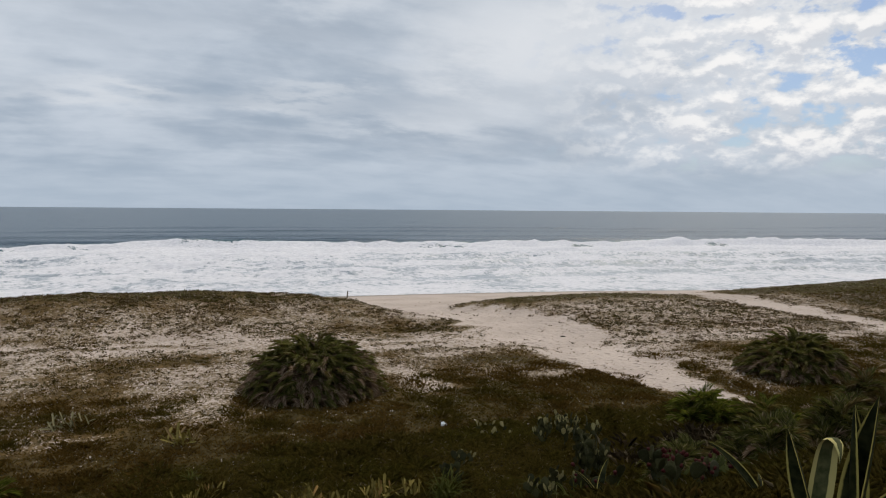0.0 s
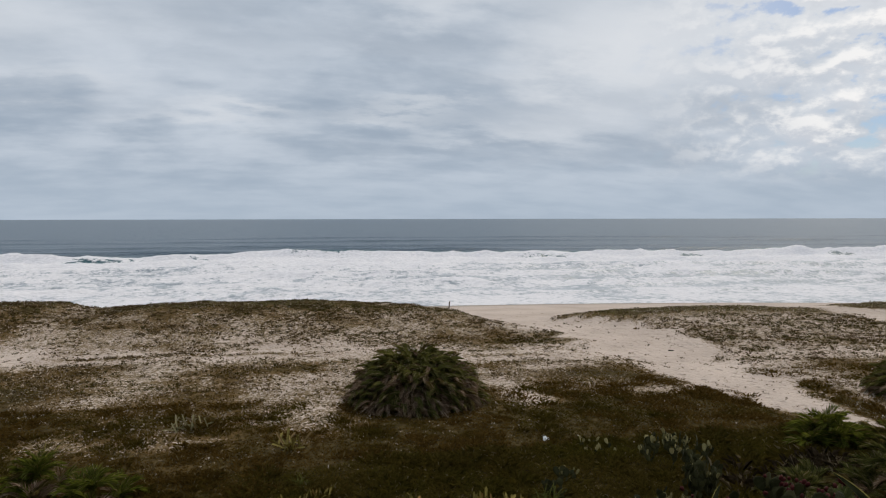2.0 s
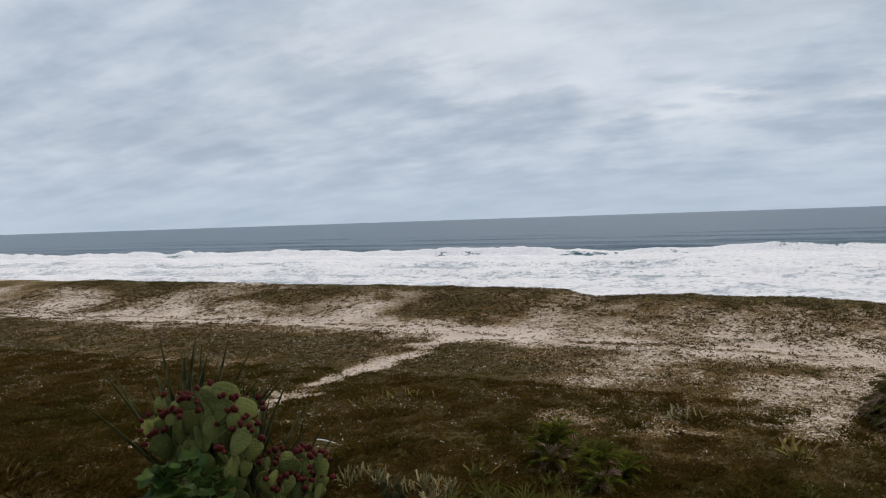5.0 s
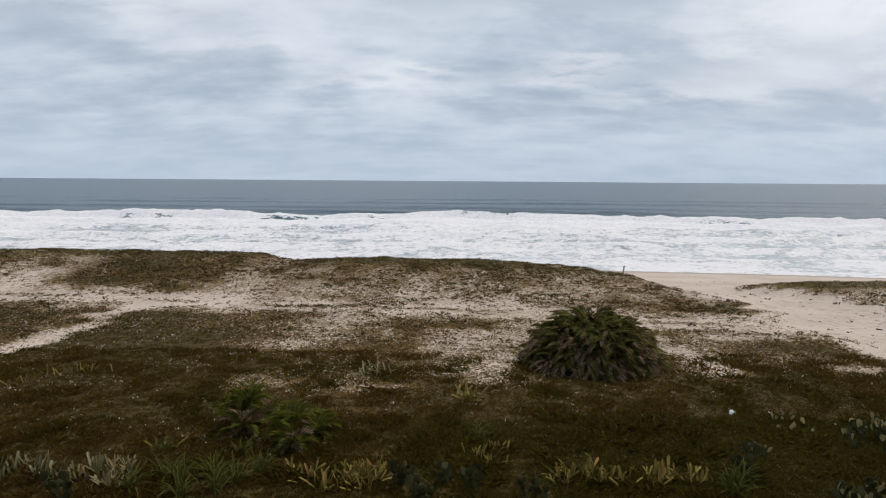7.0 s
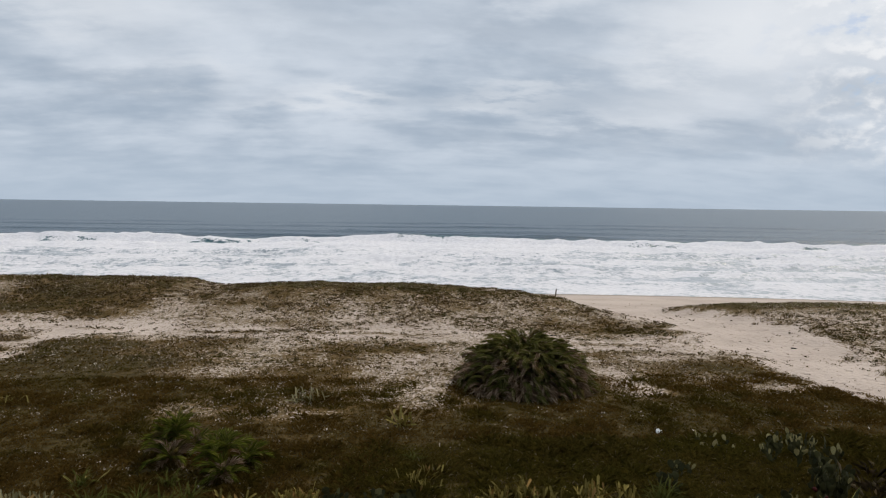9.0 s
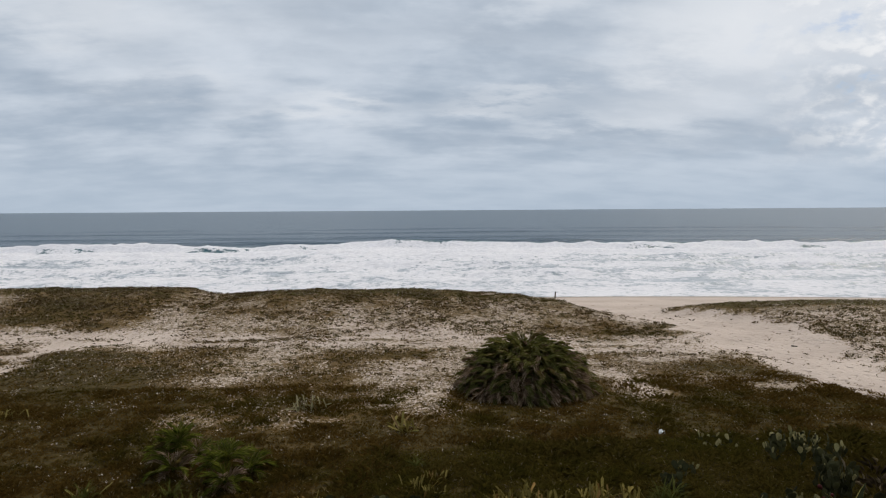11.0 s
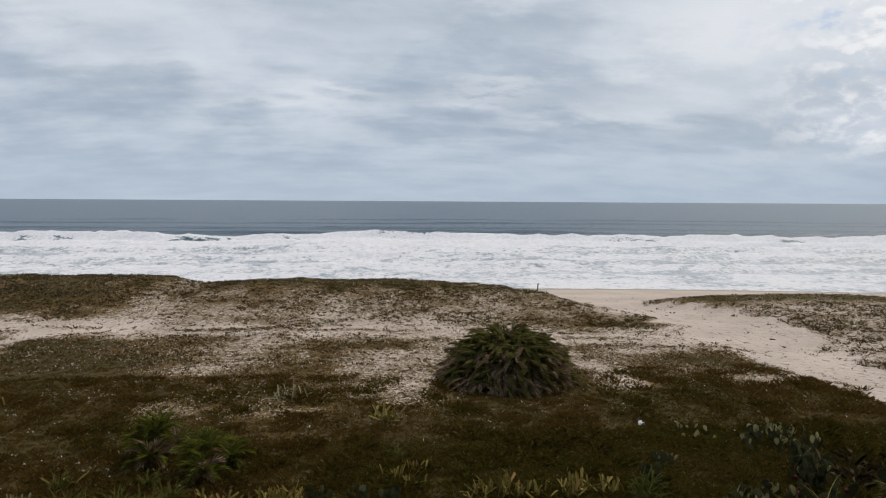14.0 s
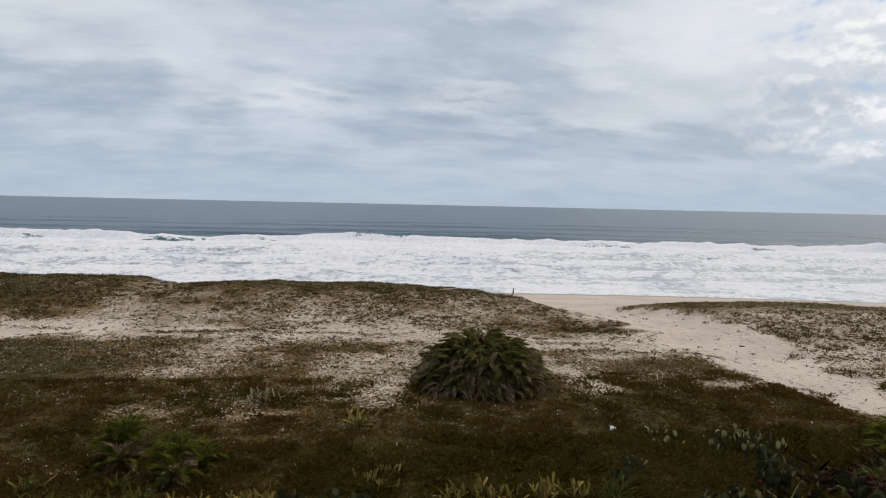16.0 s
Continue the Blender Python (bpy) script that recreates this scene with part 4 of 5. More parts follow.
def prickly_pear(x, y, spread, tall, stems, size, fruits, label, seed, group="prickly pears", turn=0.0, pale=0.0, dark=False):
    """A cactus of flat pads that grow out of the rims of older pads."""
    rng = np.random.default_rng(seed)
    ob = thing("prickly_pear", x, y, label, "cactus", group, turn, sink=0.03)

    def grow(m, s, level):
        top = (m @ Vector((0, 0, s))).z
        on = top < tall * rng.uniform(0.75, 1.05) and level < 7
        bleached = not on and rng.random() < pale
        pad = part("pad", PALE_PADS[rng.integers(3)] if bleached else (DARK_PADS[rng.integers(4)] if dark else PADS[rng.integers(6)]), ob, m @ Matrix.Scale(s, 4), "pale yellowed pad" if bleached else "")
        if on:
            for k in range(rng.choice([1, 1, 2, 2, 3])):
                a = rng.uniform(-62, 62)
                foot = Vector((0.36 * s * math.sin(radians(a)), 0, s * (0.55 + 0.40 * math.cos(radians(a)))))
                grow(Matrix.Translation(m @ foot) @ pose(0, 0, 0, rng.uniform(-24, 24), a * 0.45, rng.uniform(-55, 55)), size * rng.uniform(0.50, 1.20), level + 1)
        else:
            for k in range(rng.integers(0, fruits + 1) if rng.random() < 0.75 else 0):
                a = rng.uniform(-65, 65)
                foot = Vector((0.37 * s * math.sin(radians(a)), 0, s * (0.56 + 0.41 * math.cos(radians(a)))))
                part("fruit", FRUITS, pad, pad.matrix_basis.inverted() @ m @ Matrix.Translation(foot) @ pose(0, 0, 0, rng.uniform(-25, 25), a, 0) @ Matrix.Scale(rng.uniform(0.055, 0.075), 4), "dark red ripe fruit")

    for k in range(stems):
        a, r = rng.uniform(0, 2 * math.pi), spread * math.sqrt(rng.random())
        grow(pose(r * math.cos(a), r * math.sin(a), 0, rng.uniform(-14, 14), rng.uniform(-14, 14), rng.uniform(-50, 50)), size * rng.uniform(0.85, 1.1), 0)
    return ob


def bromeliad(x, y, leaves, long, mat, label, seed, group="bromeliads", rise=(28, 88)):
    """A rosette of stiff blunt straps."""
    rng = np.random.default_rng(seed)
    ob = thing("bromeliad", x, y, label, "bromeliad", group)
    for k in range(leaves):
        t = (k + 0.5) / leaves
        at = (0.12 * rng.normal(), 0.10 * rng.normal(), 0.0)
        part("leaf", BROMELIAD_LEAVES[mat][rng.integers(4)], ob, aim(at, 137.5 * k + rng.uniform(-20, 20), rise[1] - (rise[1] - rise[0]) * t + rng.uniform(-14, 14), rng.uniform(-40, 40), long * rng.uniform(0.75, 1.15)))
    return ob


def strap_clump(x, y, leaves, long, label, seed, group="strap-leaved clumps"):
    rng = np.random.default_rng(seed)
    ob = thing("strap_leaved_plant", x, y, label, "plant", group)
    for k in range(leaves):
        a, r = rng.uniform(0, 6.28), 0.12 * rng.random()
        part("leaf", STRAPS[rng.integers(4)], ob, aim((r * math.cos(a), r * math.sin(a), 0), 137.5 * k + rng.uniform(-20, 20), rng.uniform(35, 85), rng.uniform(-20, 20), long * rng.uniform(0.6, 1.1)))
    return ob


def green_agave(x, y, leaves, long, label, seed):
    rng = np.random.default_rng(seed)
    ob = thing("agave", x, y, label, "agave", "green agaves")
    for k in range(leaves):
        t = (k + 0.5) / leaves
        part("leaf", SWORDS[rng.integers(3)], ob, aim((0, 0, 0.02), 137.5 * k, 87 - 42 * t + rng.uniform(-6, 6), rng.uniform(-10, 10), long * rng.uniform(0.85, 1.1)))
    return ob


# ---- the dunes' thin cover ----
field = np.random.default_rng(5)


def sown(x0, x1, y0, y1, per_m2, chance):
    """Random places in a rectangle, kept by chance(x, y) in 0..1."""
    k = int((x1 - x0) * (y1 - y0) * per_m2)
    x, y = field.uniform(x0, x1, k), field.uniform(y0, y1, k)
    keep = field.random(k) < chance(x, y)
    return x[keep], y[keep]


def in_view(x, y):
    """The wedge of land in front of the terrace."""
    return np.abs(x) < 5 + 1.55 * y


def on_crest(x, y):
    top = np.interp(x, [-60, -9, 3, 12, 18, 30, 46, 80], [40.5, 39.5, 39.5, 37.5, 34.0, 33.5, 33.0, 33.0])
    return np.maximum(0.10 + 0.90 * step(y, top - 3.0, top - 1.0), step(x, 32.5, 36))


def turf_chance(x, y, low, high):
    return step(growth(x, y) + 0.55 * soft_noise(x, y, 0.8, 61, 2), low, high) * in_view(x, y)


x, y = sown(-24, 26, 4.5, 15, 210, lambda x, y: np.maximum(0.92 * step(15.2 + 1.5 * step(x, 2, 4) - y, 0, 2.0) * in_view(x, y), turf_chance(x, y, 0.20, 0.85)) * step(growth(x, y), 0.05, 0.4))
tall = (0.062 + 0.065 * field.random(len(x))) * np.clip(1 + 2.0 * soft_noise(x, y, 0.6, 63), 0.75, 1.9) * (1 + 0.35 * step(x, 1, 4))
tall = tall * np.where((np.abs(x + 9.8) < 0.5) & (y > 12.6) & (y < 14.2), 0.4, 1.0)      # trodden flat round the stick
broad = np.interp(y, [4, 9, 14], [0.0042, 0.0060, 0.0088])
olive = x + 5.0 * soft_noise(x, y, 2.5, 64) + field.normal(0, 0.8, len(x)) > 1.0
turf = tussock_field("turf", x[~olive], y[~olive], tall[~olive], 8, broad[~olive], TURF, field)
tagged(turf, "low tufted brown turf over the sand", "grass", kind="stuff")
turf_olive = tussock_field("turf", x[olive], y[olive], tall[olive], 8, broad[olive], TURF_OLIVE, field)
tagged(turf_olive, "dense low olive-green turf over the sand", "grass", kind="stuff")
x, y = sown(-34, 34, 15, 21, 165, lambda x, y: turf_chance(x, y, 0.30, 0.95))
turf_mid = tussock_field("turf", x, y, (0.054 + 0.060 * field.random(len(x))) * np.clip(1 + 2.0 * soft_noise(x, y, 0.6, 63), 0.75, 1.9), 6, np.full(len(x), 0.0105), TURF, field)
tagged(turf_mid, "tufted olive-brown turf thinning out towards the dune", "grass", kind="stuff")
x, y = sown(-48, 50, 21, 31, 42, lambda x, y: turf_chance(x, y, 0.35, 1.0))
turf_far = tussock_field("turf", x, y, 0.040 + 0.055 * field.random(len(x)), 6, np.full(len(x), 0.014), TURF, field)
tagged(turf_far, "thin brown turf scattered over pale sand", "grass", kind="stuff")
x, y = sown(-32, 34, 13, 24, 60, lambda x, y: np.maximum(0.05, 0.85 * step(growth(x, y) + 0.8 * soft_noise(x, y, 0.45, 66, 2), 0.10, 0.65)) * in_view(x, y) * step(y, 13, 17) * (1 - 0.75 * step(growth(x, y), 0.72, 0.92)))
creeper_near = leaf_field("creeper", x, y, 0.030 + 0.036 * field.random(len(x)), CREEPER, field, 5)
tagged(creeper_near, "small brown creeping plants dotted on the sand", "beach plants", kind="stuff")
x, y = sown(-52, 54, 24, 43, 34, lambda x, y: np.maximum(0.03 * step(37 - y, 0, 3), 0.95 * step(growth(x, y) + 0.6 * soft_noise(x, y, 0.5, 65, 2), 0.10, 0.80)) * in_view(x, y))
creeper_far = leaf_field("creeper", x, y, 0.030 + 0.050 * field.random(len(x)) ** 2, CREEPER, field, 4)
tagged(creeper_far, "small brown creeping plants dotted over the dune", "beach plants", kind="stuff")
x, y = sown(-52, 54, 22, 42.5, 44, lambda x, y: np.maximum(0.012 * step(37 - y, 0, 3), step(growth(x, y), 0.10, 1.0) * (0.30 + 0.70 * step(soft_noise(x, y, 2.2, 67, 3) + 0.4 * step(x, 15, 18), -0.25, 0.25)) * (0.35 + 0.65 * np.maximum(step(y, 27, 30), step(x, 15, 17)))) * in_view(x, y) * (1 - 0.85 * step(on_crest(x, y), 0.2, 0.6) * step(x, 15, 17)))
dune_tuft = tussock_field("dune_tuft", x, y, 0.050 + 0.105 * field.random(len(x)) ** 1.7, 8, 0.013 + 0.017 * field.random(len(x)), TUFT, field)
tagged(dune_tuft, "dark upright tufts standing singly on the pale sand", "beach plants", kind="stuff")
x, y = sown(-45, 45, 12, 40, 54, lambda x, y: step(soft_noise(x, y, 1.6, 68), -0.30, 0.30) * step(growth(x, y), 0.15, 0.5) * in_view(x, y) * (0.06 + 0.94 * step(y, 12, 17)) * (1 - 0.8 * step(x, 1, 4) * step(20 - y, 0, 3) * step(16.5 - x, 0, 1)) * (0.7 + 0.3 * step(x, 15, 17)))
litter = leaf_field("leaf_litter", x, y, 0.030 + 0.040 * field.random(len(x)), LITTER, field, 3)
tagged(litter, "pale dry leaves and stalks strewn among the plants", "litter", kind="stuff")
x, y = sown(-60, 62, 30, 43, 70, lambda x, y: step(growth(x, y), 0.50, 0.85) * in_view(x, y) * on_crest(x, y))
crest_grass = blade_field("dune_grass", x, y, 0.035 + 0.070 * field.random(len(x)), 0.015 + 0.02 * field.random(len(x)), field.uniform(0.2, 0.9, len(x)), DUNE_GRASS, field)
tagged(crest_grass, "short wind-bent grass along the dune crest", "grass", kind="stuff")

x, y = sown(8.6, 13.2, 9.8, 12.9, 60, lambda x, y: step(1.25 - np.hypot((x - 10.9) / 2.0, (y - 11.4) / 1.2) + 1.2 * soft_noise(x, y, 0.9, 77), 0.0, 0.8))
dry_grass = tussock_field("dry_grass", x, y, 0.16 + 0.22 * field.random(len(x)), 9, np.full(len(x), 0.0042), DRY_GRASS, field)
tagged(dry_grass, "dry reddish-brown grass stalks among the palms", "grass", kind="stuff")

# ---- palms ----
mound_palm(4.25, 19.95, 2.02, 1.40, 800, 420, "large rounded dwarf palm thicket with a dry brown skirt", 3)
mound_palm(19.3, 16.55, 1.72, 1.10, 520, 110, "spreading green dwarf palm thicket beside the sandy path", 4, lean=0.15)
dwarf_palm(-4.15, 14.4, 0.70, 0.82, 4, 15, 5, "low green dwarf palm with dry leaves in the turf", 5, size=(0.46, 0.66), leaf=YOUNG_FRONDS)
dwarf_palm(-3.0, 13.6, 0.75, 0.80, 4, 15, 6, "low green dwarf palm with dry leaves in the turf", 6, size=(0.46, 0.66), leaf=YOUNG_FRONDS)
dwarf_palm(12.95, 13.7, 0.70, 0.60, 6, 15, 0, "bright green young palms at the edge of the sandy path", 7, size=(0.70, 1.15), leaf=YOUNG_FRONDS)
dwarf_palm(14.1, 12.8, 0.75, 0.56, 6, 15, 0, "bright green young palms at the edge of the sandy path", 8, size=(0.70, 1.15), leaf=YOUNG_FRONDS)
dwarf_palm(15.6, 11.7, 1.1, 0.95, 9, 12, 3, "dark dwarf palm thicket below the path", 9, size=(0.36, 0.56))
dwarf_palm(17.4, 12.6, 0.9, 1.15, 5, 12, 3, "dark dwarf palm thicket below the path", 10, size=(0.36, 0.56))
dwarf_palm(10.9, 9.8, 1.0, 1.1, 9, 12, 3, "dwarf palm with arching leaves on the bank", 12, size=(0.36, 0.56))
dwarf_palm(13.0, 9.9, 1.1, 1.2, 9, 12, 3, "dwarf palm with arching leaves on the bank", 13, size=(0.36, 0.56))

dwarf_palm(8.6, 9.3, 0.8, 0.85, 6, 12, 3, "dwarf palm with arching leaves on the bank", 14, size=(0.36, 0.56))
dwarf_palm(7.5, 8.3, 0.7, 0.75, 5, 12, 3, "dwarf palm with arching leaves on the bank", 15, size=(0.36, 0.56))
dwarf_palm(9.6, 8.2, 0.8, 0.9, 6, 12, 3, "dwarf palm with arching leaves on the bank", 16, size=(0.36, 0.56))

# ---- cacti, agaves and bromeliads on the bank ----
prickly_pear(-4.58, 4.58, 0.22, 1.14, 7, 0.26, 5, "large prickly pear cactus full of dark red fruits", 21, turn=42)
prickly_pear(-4.02, 4.92, 0.24, 0.66, 8, 0.19, 5, "prickly pear cactus with many dark red fruits", 26, turn=40)
prickly_pear(5.85, 6.45, 0.42, 0.36, 10, 0.19, 2, "prickly pear cactus with dark red fruits", 22, dark=True)
prickly_pear(6.45, 6.9, 0.40, 0.34, 9, 0.18, 2, "low prickly pear cactus with dark red fruits", 27)
prickly_pear(5.3, 7.3, 0.35, 0.34, 8, 0.18, 2, "low prickly pear cactus with dark red fruits", 28, dark=True)
prickly_pear(8.0, 11.6, 0.60, 0.62, 11, 0.165, 0, "dark green prickly pear cactus in the turf", 23, pale=0.2, dark=True)
prickly_pear(6.6, 10.4, 0.45, 0.45, 7, 0.16, 0, "dark green prickly pear cactus in the turf", 24, pale=0.3, dark=True)
prickly_pear(8.8, 13.4, 0.75, 0.46, 14, 0.15, 0, "prickly pear cactus with dark pads below and bleached pads on top", 36, pale=0.45, dark=True)
prickly_pear(7.45, 14.5, 0.42, 0.16, 8, 0.16, 0, "scattered young prickly pear with pale upright pads in the turf", 37, pale=1.0, dark=True)
prickly_pear(6.05, 12.8, 0.35, 0.20, 6, 0.17, 0, "scattered young prickly pear with pale upright pads in the turf", 38, pale=0.6, dark=True)
for k, (px, py) in enumerate(((-0.9, 11.5), (-0.1, 11.7), (0.45, 11.4), (-6.3, 11.0), (1.4, 11.0), (5.3, 11.9), (-0.5, 10.9))):
    prickly_pear(px, py, 0.20, 0.36, 4, 0.16, 0, "small young prickly pear cactus on the bank", 30 + k, dark=True)
green_agave(-5.65, 5.35, 26, 1.62, "green agave with narrow sword leaves behind the cactus", 41)
green_agave(-5.2, 5.75, 14, 1.30, "green agave with narrow sword leaves behind the cactus", 42)
green_agave(-4.85, 6.0, 7, 1.0, "green agave with narrow sword leaves behind the cactus", 43)


def striped_agave(x, y, leaves, label):
    """Each leaf: its kind, the offset of its tip from the plant's foot, the way its hollow side faces (degrees), and its length over that straight line."""
    ob = thing("striped_agave", x, y, label, "agave", "striped agaves")
    for key, tip, facing, longer in leaves:
        along = Vector(tip).normalized()
        out = Vector((math.cos(radians(facing)), math.sin(radians(facing)), 0.0))
        out = (out - along * out.dot(along)).normalized()
        side = along.cross(out)
        turned = Matrix((side, along, out)).transposed().to_4x4()
        part("leaf", STRIPED[key], ob, turned @ Matrix.Scale(Vector(tip).length * longer, 4))
    return ob


striped_agave(5.27, 4.15, (("tall", (-0.08, 0.20, 0.80), 175, 1.0), ("curled", (0.13, 0.01, 0.76), 240, 1.42), ("low", (-0.30, -0.35, 0.16), 100, 1.0), ("low", (0.30, 0.40, 0.20), 260, 1.0)),
              "large agave with yellow-edged leaves, one curled over")
striped_agave(5.44, 3.93, (("tall", (0.02, 0.08, 1.06), 288, 1.0), ("tall", (0.17, -0.10, 1.15), 165, 1.0), ("lean", (0.42, -0.30, 0.62), 110, 1.1), ("low", (-0.30, -0.35, 0.20), 60, 1.0)),
              "large agave with stiff upright yellow-edged leaves")
striped_agave(5.50, 4.95, (("lean", (-0.33, 0.22, 0.52), 300, 1.05), ("low", (0.2, 0.15, 0.20), 240, 1.0), ("low", (-0.1, -0.25, 0.15), 90, 1.0)), "small agave with yellow-edged leaves")
striped_agave(4.85, 6.6, (("lean", (0.20, 0.20, 0.45), 200, 1.05), ("lean", (-0.25, 0.05, 0.42), 330, 1.05), ("low", (0.05, -0.25, 0.2), 90, 1.0)), "small agave with yellow-edged leaves")

spots = np.random.default_rng(9)
# a grey-leaved stand, a yellow stand and loose single rosettes along the foot of the bank
for cx, cy, wide, deep, count, mat, label in ((-6.7, 11.8, 1.15, 0.40, 14, BROMELIAD_GREY, "bromeliad with upright grey-green straps on the bank"),
                                              (-1.85, 11.75, 0.95, 0.40, 14, BROMELIAD, "bromeliad with upright yellowing straps on the bank"),
                                              (2.5, 11.7, 0.8, 0.45, 7, BROMELIAD, "bromeliad with upright yellowing straps on the bank"),
                                              (0.9, 12.6, 0.5, 0.5, 3, BROMELIAD, "bromeliad with upright yellowing straps on the bank"),
                                              (4.0, 11.7, 0.9, 0.4, 4, BROMELIAD, "bromeliad with upright yellowing straps on the bank")):
    for k in range(count):
        bromeliad(cx + wide * spots.uniform(-1, 1), cy + deep * spots.uniform(-1, 1), int(spots.integers(13, 22)), 0.31 * spots.uniform(0.75, 1.2), mat, label, int(spots.integers(1e6)), rise=(18, 86))
bromeliad(0.55, 16.35, 18, 0.48, BROMELIAD_YELLOW, "yellow-green bromeliad rosette spread in the turf", 51, rise=(12, 70))
bromeliad(-1.75, 18.4, 14, 0.45, BROMELIAD_GREY, "grey-green bromeliad rosette in the turf", 52, rise=(12, 70))
bromeliad(-2.2, 18.5, 9, 0.40, BROMELIAD_GREY, "grey-green bromeliad rosette in the turf", 53, rise=(12, 70))
for k, (px, py) in enumerate(((-10.4, 18.1), (-9.9, 18.6), (-9.4, 18.5), (-10.9, 17.3), (-4.8, 17.2), (-5.6, 13.3))):
    bromeliad(px, py, 11, 0.30, BROMELIAD_YELLOW, "loose yellow bromeliad straps in the turf", 60 + k, rise=(8, 65))
for k, (px, py, long) in enumerate(((-5.3, 11.3, 0.55), (-4.6, 11.6, 0.6), (-4.1, 11.9, 0.6), (-3.6, 11.7, 0.55), (-5.5, 13.1, 0.5), (-3.9, 13.0, 0.45), (4.8, 11.3, 0.6), (0.7, 13.9, 0.4), (-4.4, 11.1, 0.6), (6.4, 10.7, 0.5), (-3.9, 11.4, 0.6), (-4.9, 11.9, 0.55), (-3.3, 12.1, 0.5), (5.1, 11.6, 0.55), (4.4, 8.2, 0.5), (5.2, 8.9, 0.5), (6.0, 7.9, 0.5), (6.9, 9.4, 0.5), (3.6, 9.0, 0.5), (7.6, 7.6, 0.5), (4.9, 7.3, 0.45))):
    strap_clump(px, py, 40, long, "clump of long arching green strap leaves", 80 + k)


def vine_shrub(x, y, tall, leaves, label, seed):
    """A low broad-leaved shrub: thin stems that carry round lobed leaves."""
    rng = np.random.default_rng(seed)
    ob = thing("leafy_shrub", x, y, label, "shrub")
    rim = [(0.12 * math.sin(a) * (1 + 0.18 * math.cos(5 * a)), 0.06 + 0.075 * (1 - math.cos(a)) * (1 + 0.12 * math.cos(5 * a)), 0.02 * math.cos(3 * a)) for a in np.linspace(0.25, 2 * math.pi - 0.25, 14)]
    blade = tri_mesh("leaf", [(0, 0.06, 0.0), (0, 0.14, -0.015)] + rim, [(1, 2 + k, 3 + k) for k in range(13)] + [(0, 2, 1), (0, 1, 15)], VINE)
    for k in range(leaves):
        a, r = rng.uniform(0, 6.28), 0.45 * math.sqrt(rng.random())
        z = tall * (1 - 1.1 * (r / 0.6) ** 2) * rng.uniform(0.75, 1.05)
        part("leaf", blade, ob, aim((r * math.cos(a), r * math.sin(a), z), rng.uniform(0, 360), rng.uniform(-15, 45), rng.uniform(-25, 25), rng.uniform(0.55, 1.0)))
    co, tris = [], []
    for k in range(14):
        a, r = rng.uniform(0, 6.28), 0.4 * math.sqrt(rng.random())
        top = np.array([r * math.cos(a), r * math.sin(a), tall * (1 - (r / 0.6) ** 2) * 0.95])
        for j in range(3):
            c, s = 0.008 * math.cos(2.09 * j), 0.008 * math.sin(2.09 * j)
            co += [(top[0] * 0.2 + c, top[1] * 0.2 + s, 0.0), (top[0] + c * 0.5, top[1] + s * 0.5, top[2])]
        for j in range(3):
            b, e = 6 * k + 2 * j, 6 * k + 2 * ((j + 1) % 3)
            tris += [(b, e, e + 1), (b, e + 1, b + 1)]
    part("stems", tri_mesh("stems", co, tris, TWIG), ob, pose(0, 0, 0), "thin brown stems")
    return ob


VINE = leaf_material("broad_leaf", (0.022, 0.045, 0.008), (0.055, 0.092, 0.016), (0.14, 0.12, 0.04), 0.06, 0.5, per_object=True, gloss=0.15)
vine_shrub(-4.35, 3.95, 0.85, 110, "bright green broad-leaved shrub beside the cactus", 91)

# ---- loose things ----
def post(x, y):
    """A weathered stake, split and uneven at the top."""
    bm = bmesh.new()
    bmesh.ops.create_cone(bm, cap_ends=True, segments=9, radius1=0.045, radius2=0.035, depth=0.95)
    for v in bm.verts:
        v.co.x += 0.02 * math.sin(3 * v.co.z)
        if v.co.z > 0:
            v.co.z += 0.05 * v.co.x / 0.05
    bmesh.ops.bevel(bm, geom=[e for e in bm.edges if e.calc_face_angle(0) > 1.0], offset=0.006, segments=1)
    me = bpy.data.meshes.new("wooden_post")
    bm.to_mesh(me)
    bm.free()
    me.materials.append(WOOD)
    ob = new("wooden_post", me)
    ob.matrix_world = pose(x, y, float(land(x, y)) - 0.10, 1, 2, 0)
    return tagged(ob, "thin weathered wooden stake standing on the dune", "post")


post(9.9, 38.2)


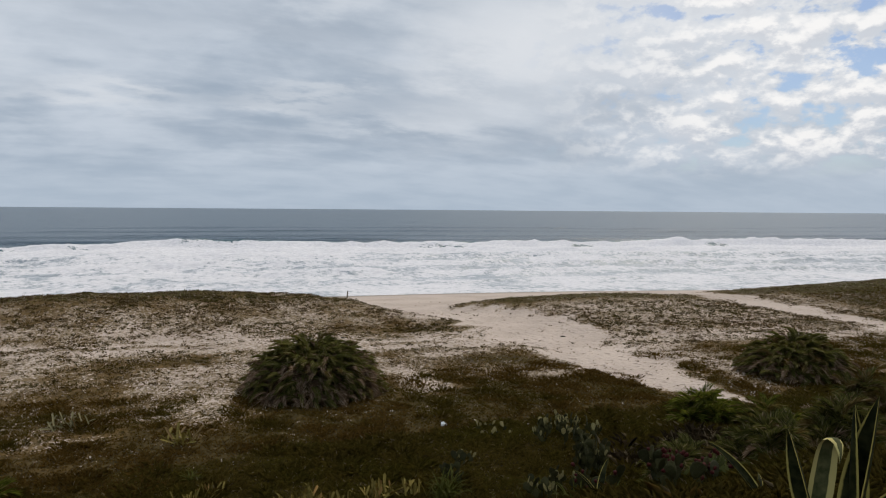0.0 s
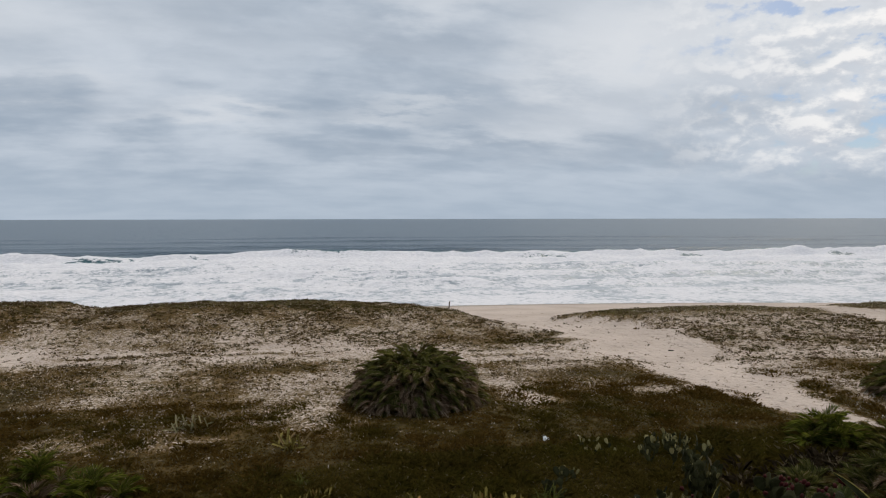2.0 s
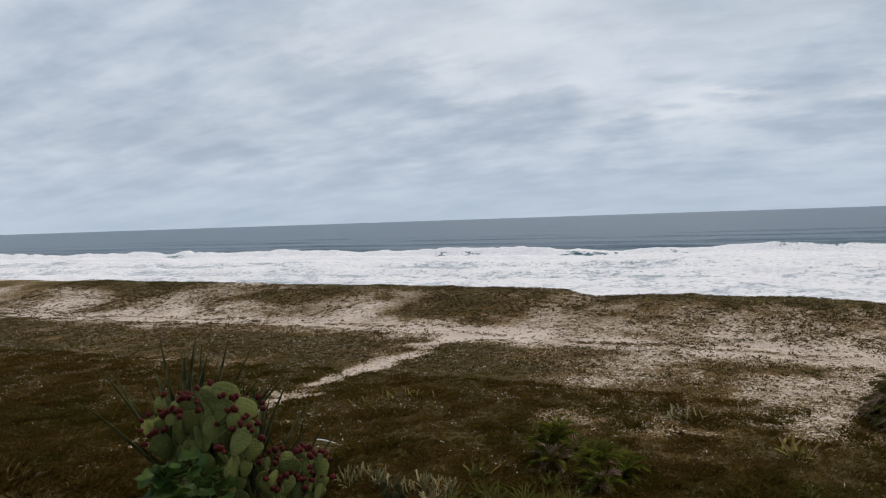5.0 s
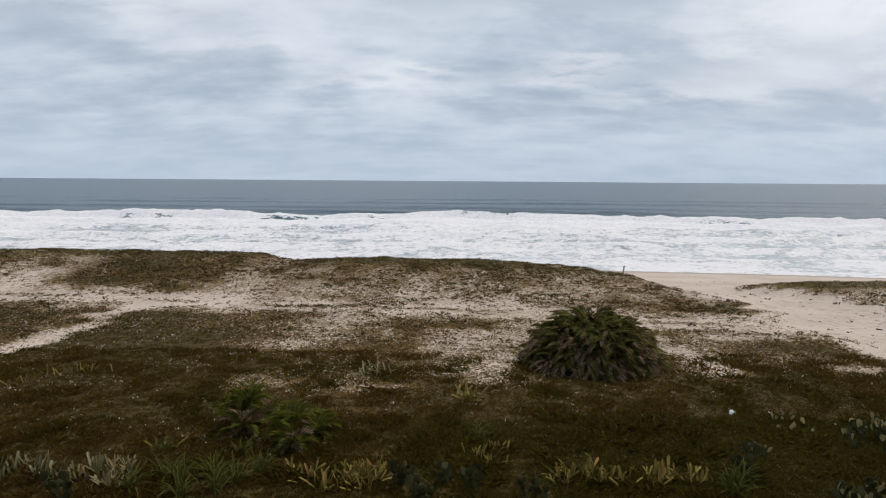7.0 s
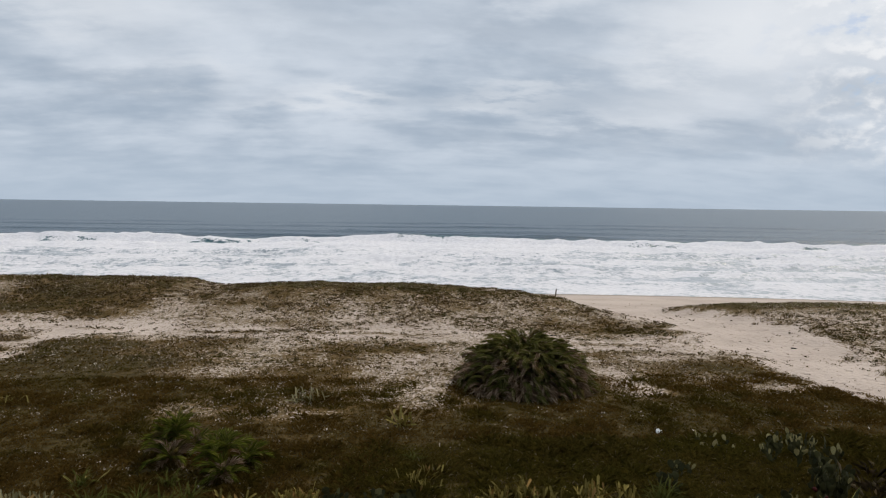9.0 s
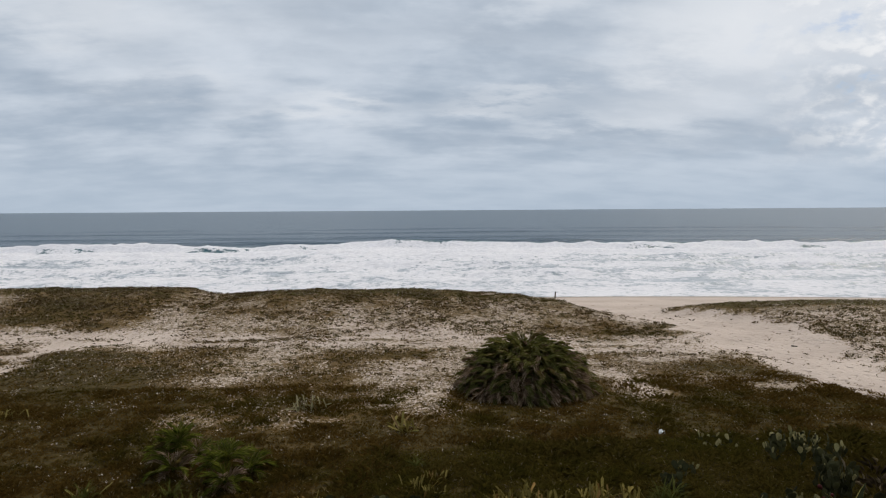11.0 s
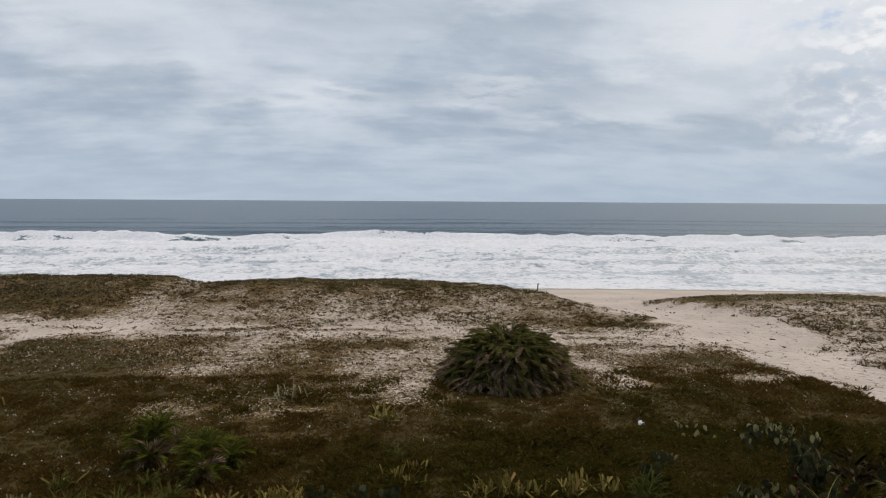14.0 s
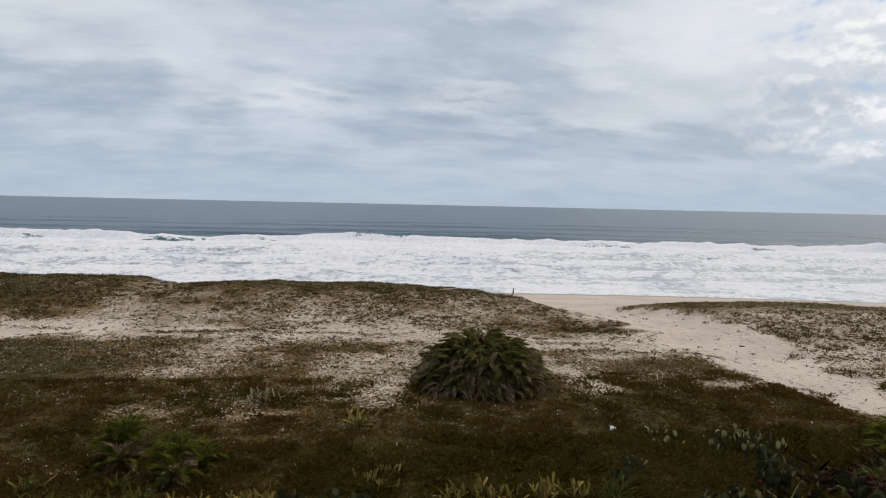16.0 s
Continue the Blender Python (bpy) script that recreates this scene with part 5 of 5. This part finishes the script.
def crumpled(name, x, y, size, mat, label, category, seed, flat=0.7):
    """A scrap of sheet crushed into facets."""
    rng = np.random.default_rng(seed)
    bm = bmesh.new()
    bmesh.ops.create_icosphere(bm, subdivisions=2, radius=1.0)
    for v in bm.verts:
        v.co *= rng.uniform(0.72, 1.12)
        v.co.z = max(v.co.z * flat + 0.35 * max(0.0, 0.5 - abs(v.co.x - 0.1)), -0.25)
    me = bpy.data.meshes.new(name)
    bm.to_mesh(me)
    bm.free()
    me.materials.append(mat)
    ob = new(name, me)
    ob.matrix_world = pose(x, y, float(land(x, y)) + 0.25 * size, 0, 0, 30) @ Matrix.Scale(size, 4)
    return tagged(ob, label, category)


crumpled("plastic_bag", 6.55, 15.5, 0.085, PAPER, "crumpled white plastic scrap lying on the turf", "litter", 1, 0.9)


def driftwood(x, y, long, thick, turn, mat, label, seed, lift=0.0):
    rng = np.random.default_rng(seed)
    co, tris = [], []
    rings, sides = 7, 6
    for k in range(rings):
        t = k / (rings - 1)
        r = thick * (1 - 0.5 * t) * rng.uniform(0.8, 1.2)
        for j in range(sides):
            a = 2 * math.pi * j / sides
            co.append(((t - 0.5) * long, r * math.cos(a) + 0.06 * long * math.sin(4 * t), r * math.sin(a)))
            if k:
                a0, b0 = (k - 1) * sides + j, (k - 1) * sides + (j + 1) % sides
                tris += [(a0, b0, b0 + sides), (a0, b0 + sides, a0 + sides)]
    for end in (0, (rings - 1) * sides):
        tris += [(end, end + j, end + j + 1) for j in range(1, sides - 1)]
    ob = new("driftwood", tri_mesh("driftwood", co, tris, mat, True))
    ob.matrix_world = pose(x, y, float(land(x, y)) + thick * 0.6 + lift, 0, 4, turn)
    return tagged(ob, label, "stick")


DARK_WOOD = plain_material("charred_wood", (0.025, 0.020, 0.016), (0.06, 0.05, 0.04), 15, 0.9)
driftwood(7.2, 28.0, 0.28, 0.032, 10, DARK_WOOD, "short dark piece of driftwood on the sandy track", 1)
driftwood(16.1, 25.4, 0.22, 0.03, -15, DARK_WOOD, "short dark piece of driftwood on the sandy path", 2)
PALE_WOOD = plain_material("bleached_wood", (0.50, 0.47, 0.42), (0.70, 0.67, 0.62), 15, 0.8)
driftwood(-9.8, 13.9, 0.56, 0.022, 5, PALE_WOOD, "bleached white stick lying on the turf", 3, 0.07)
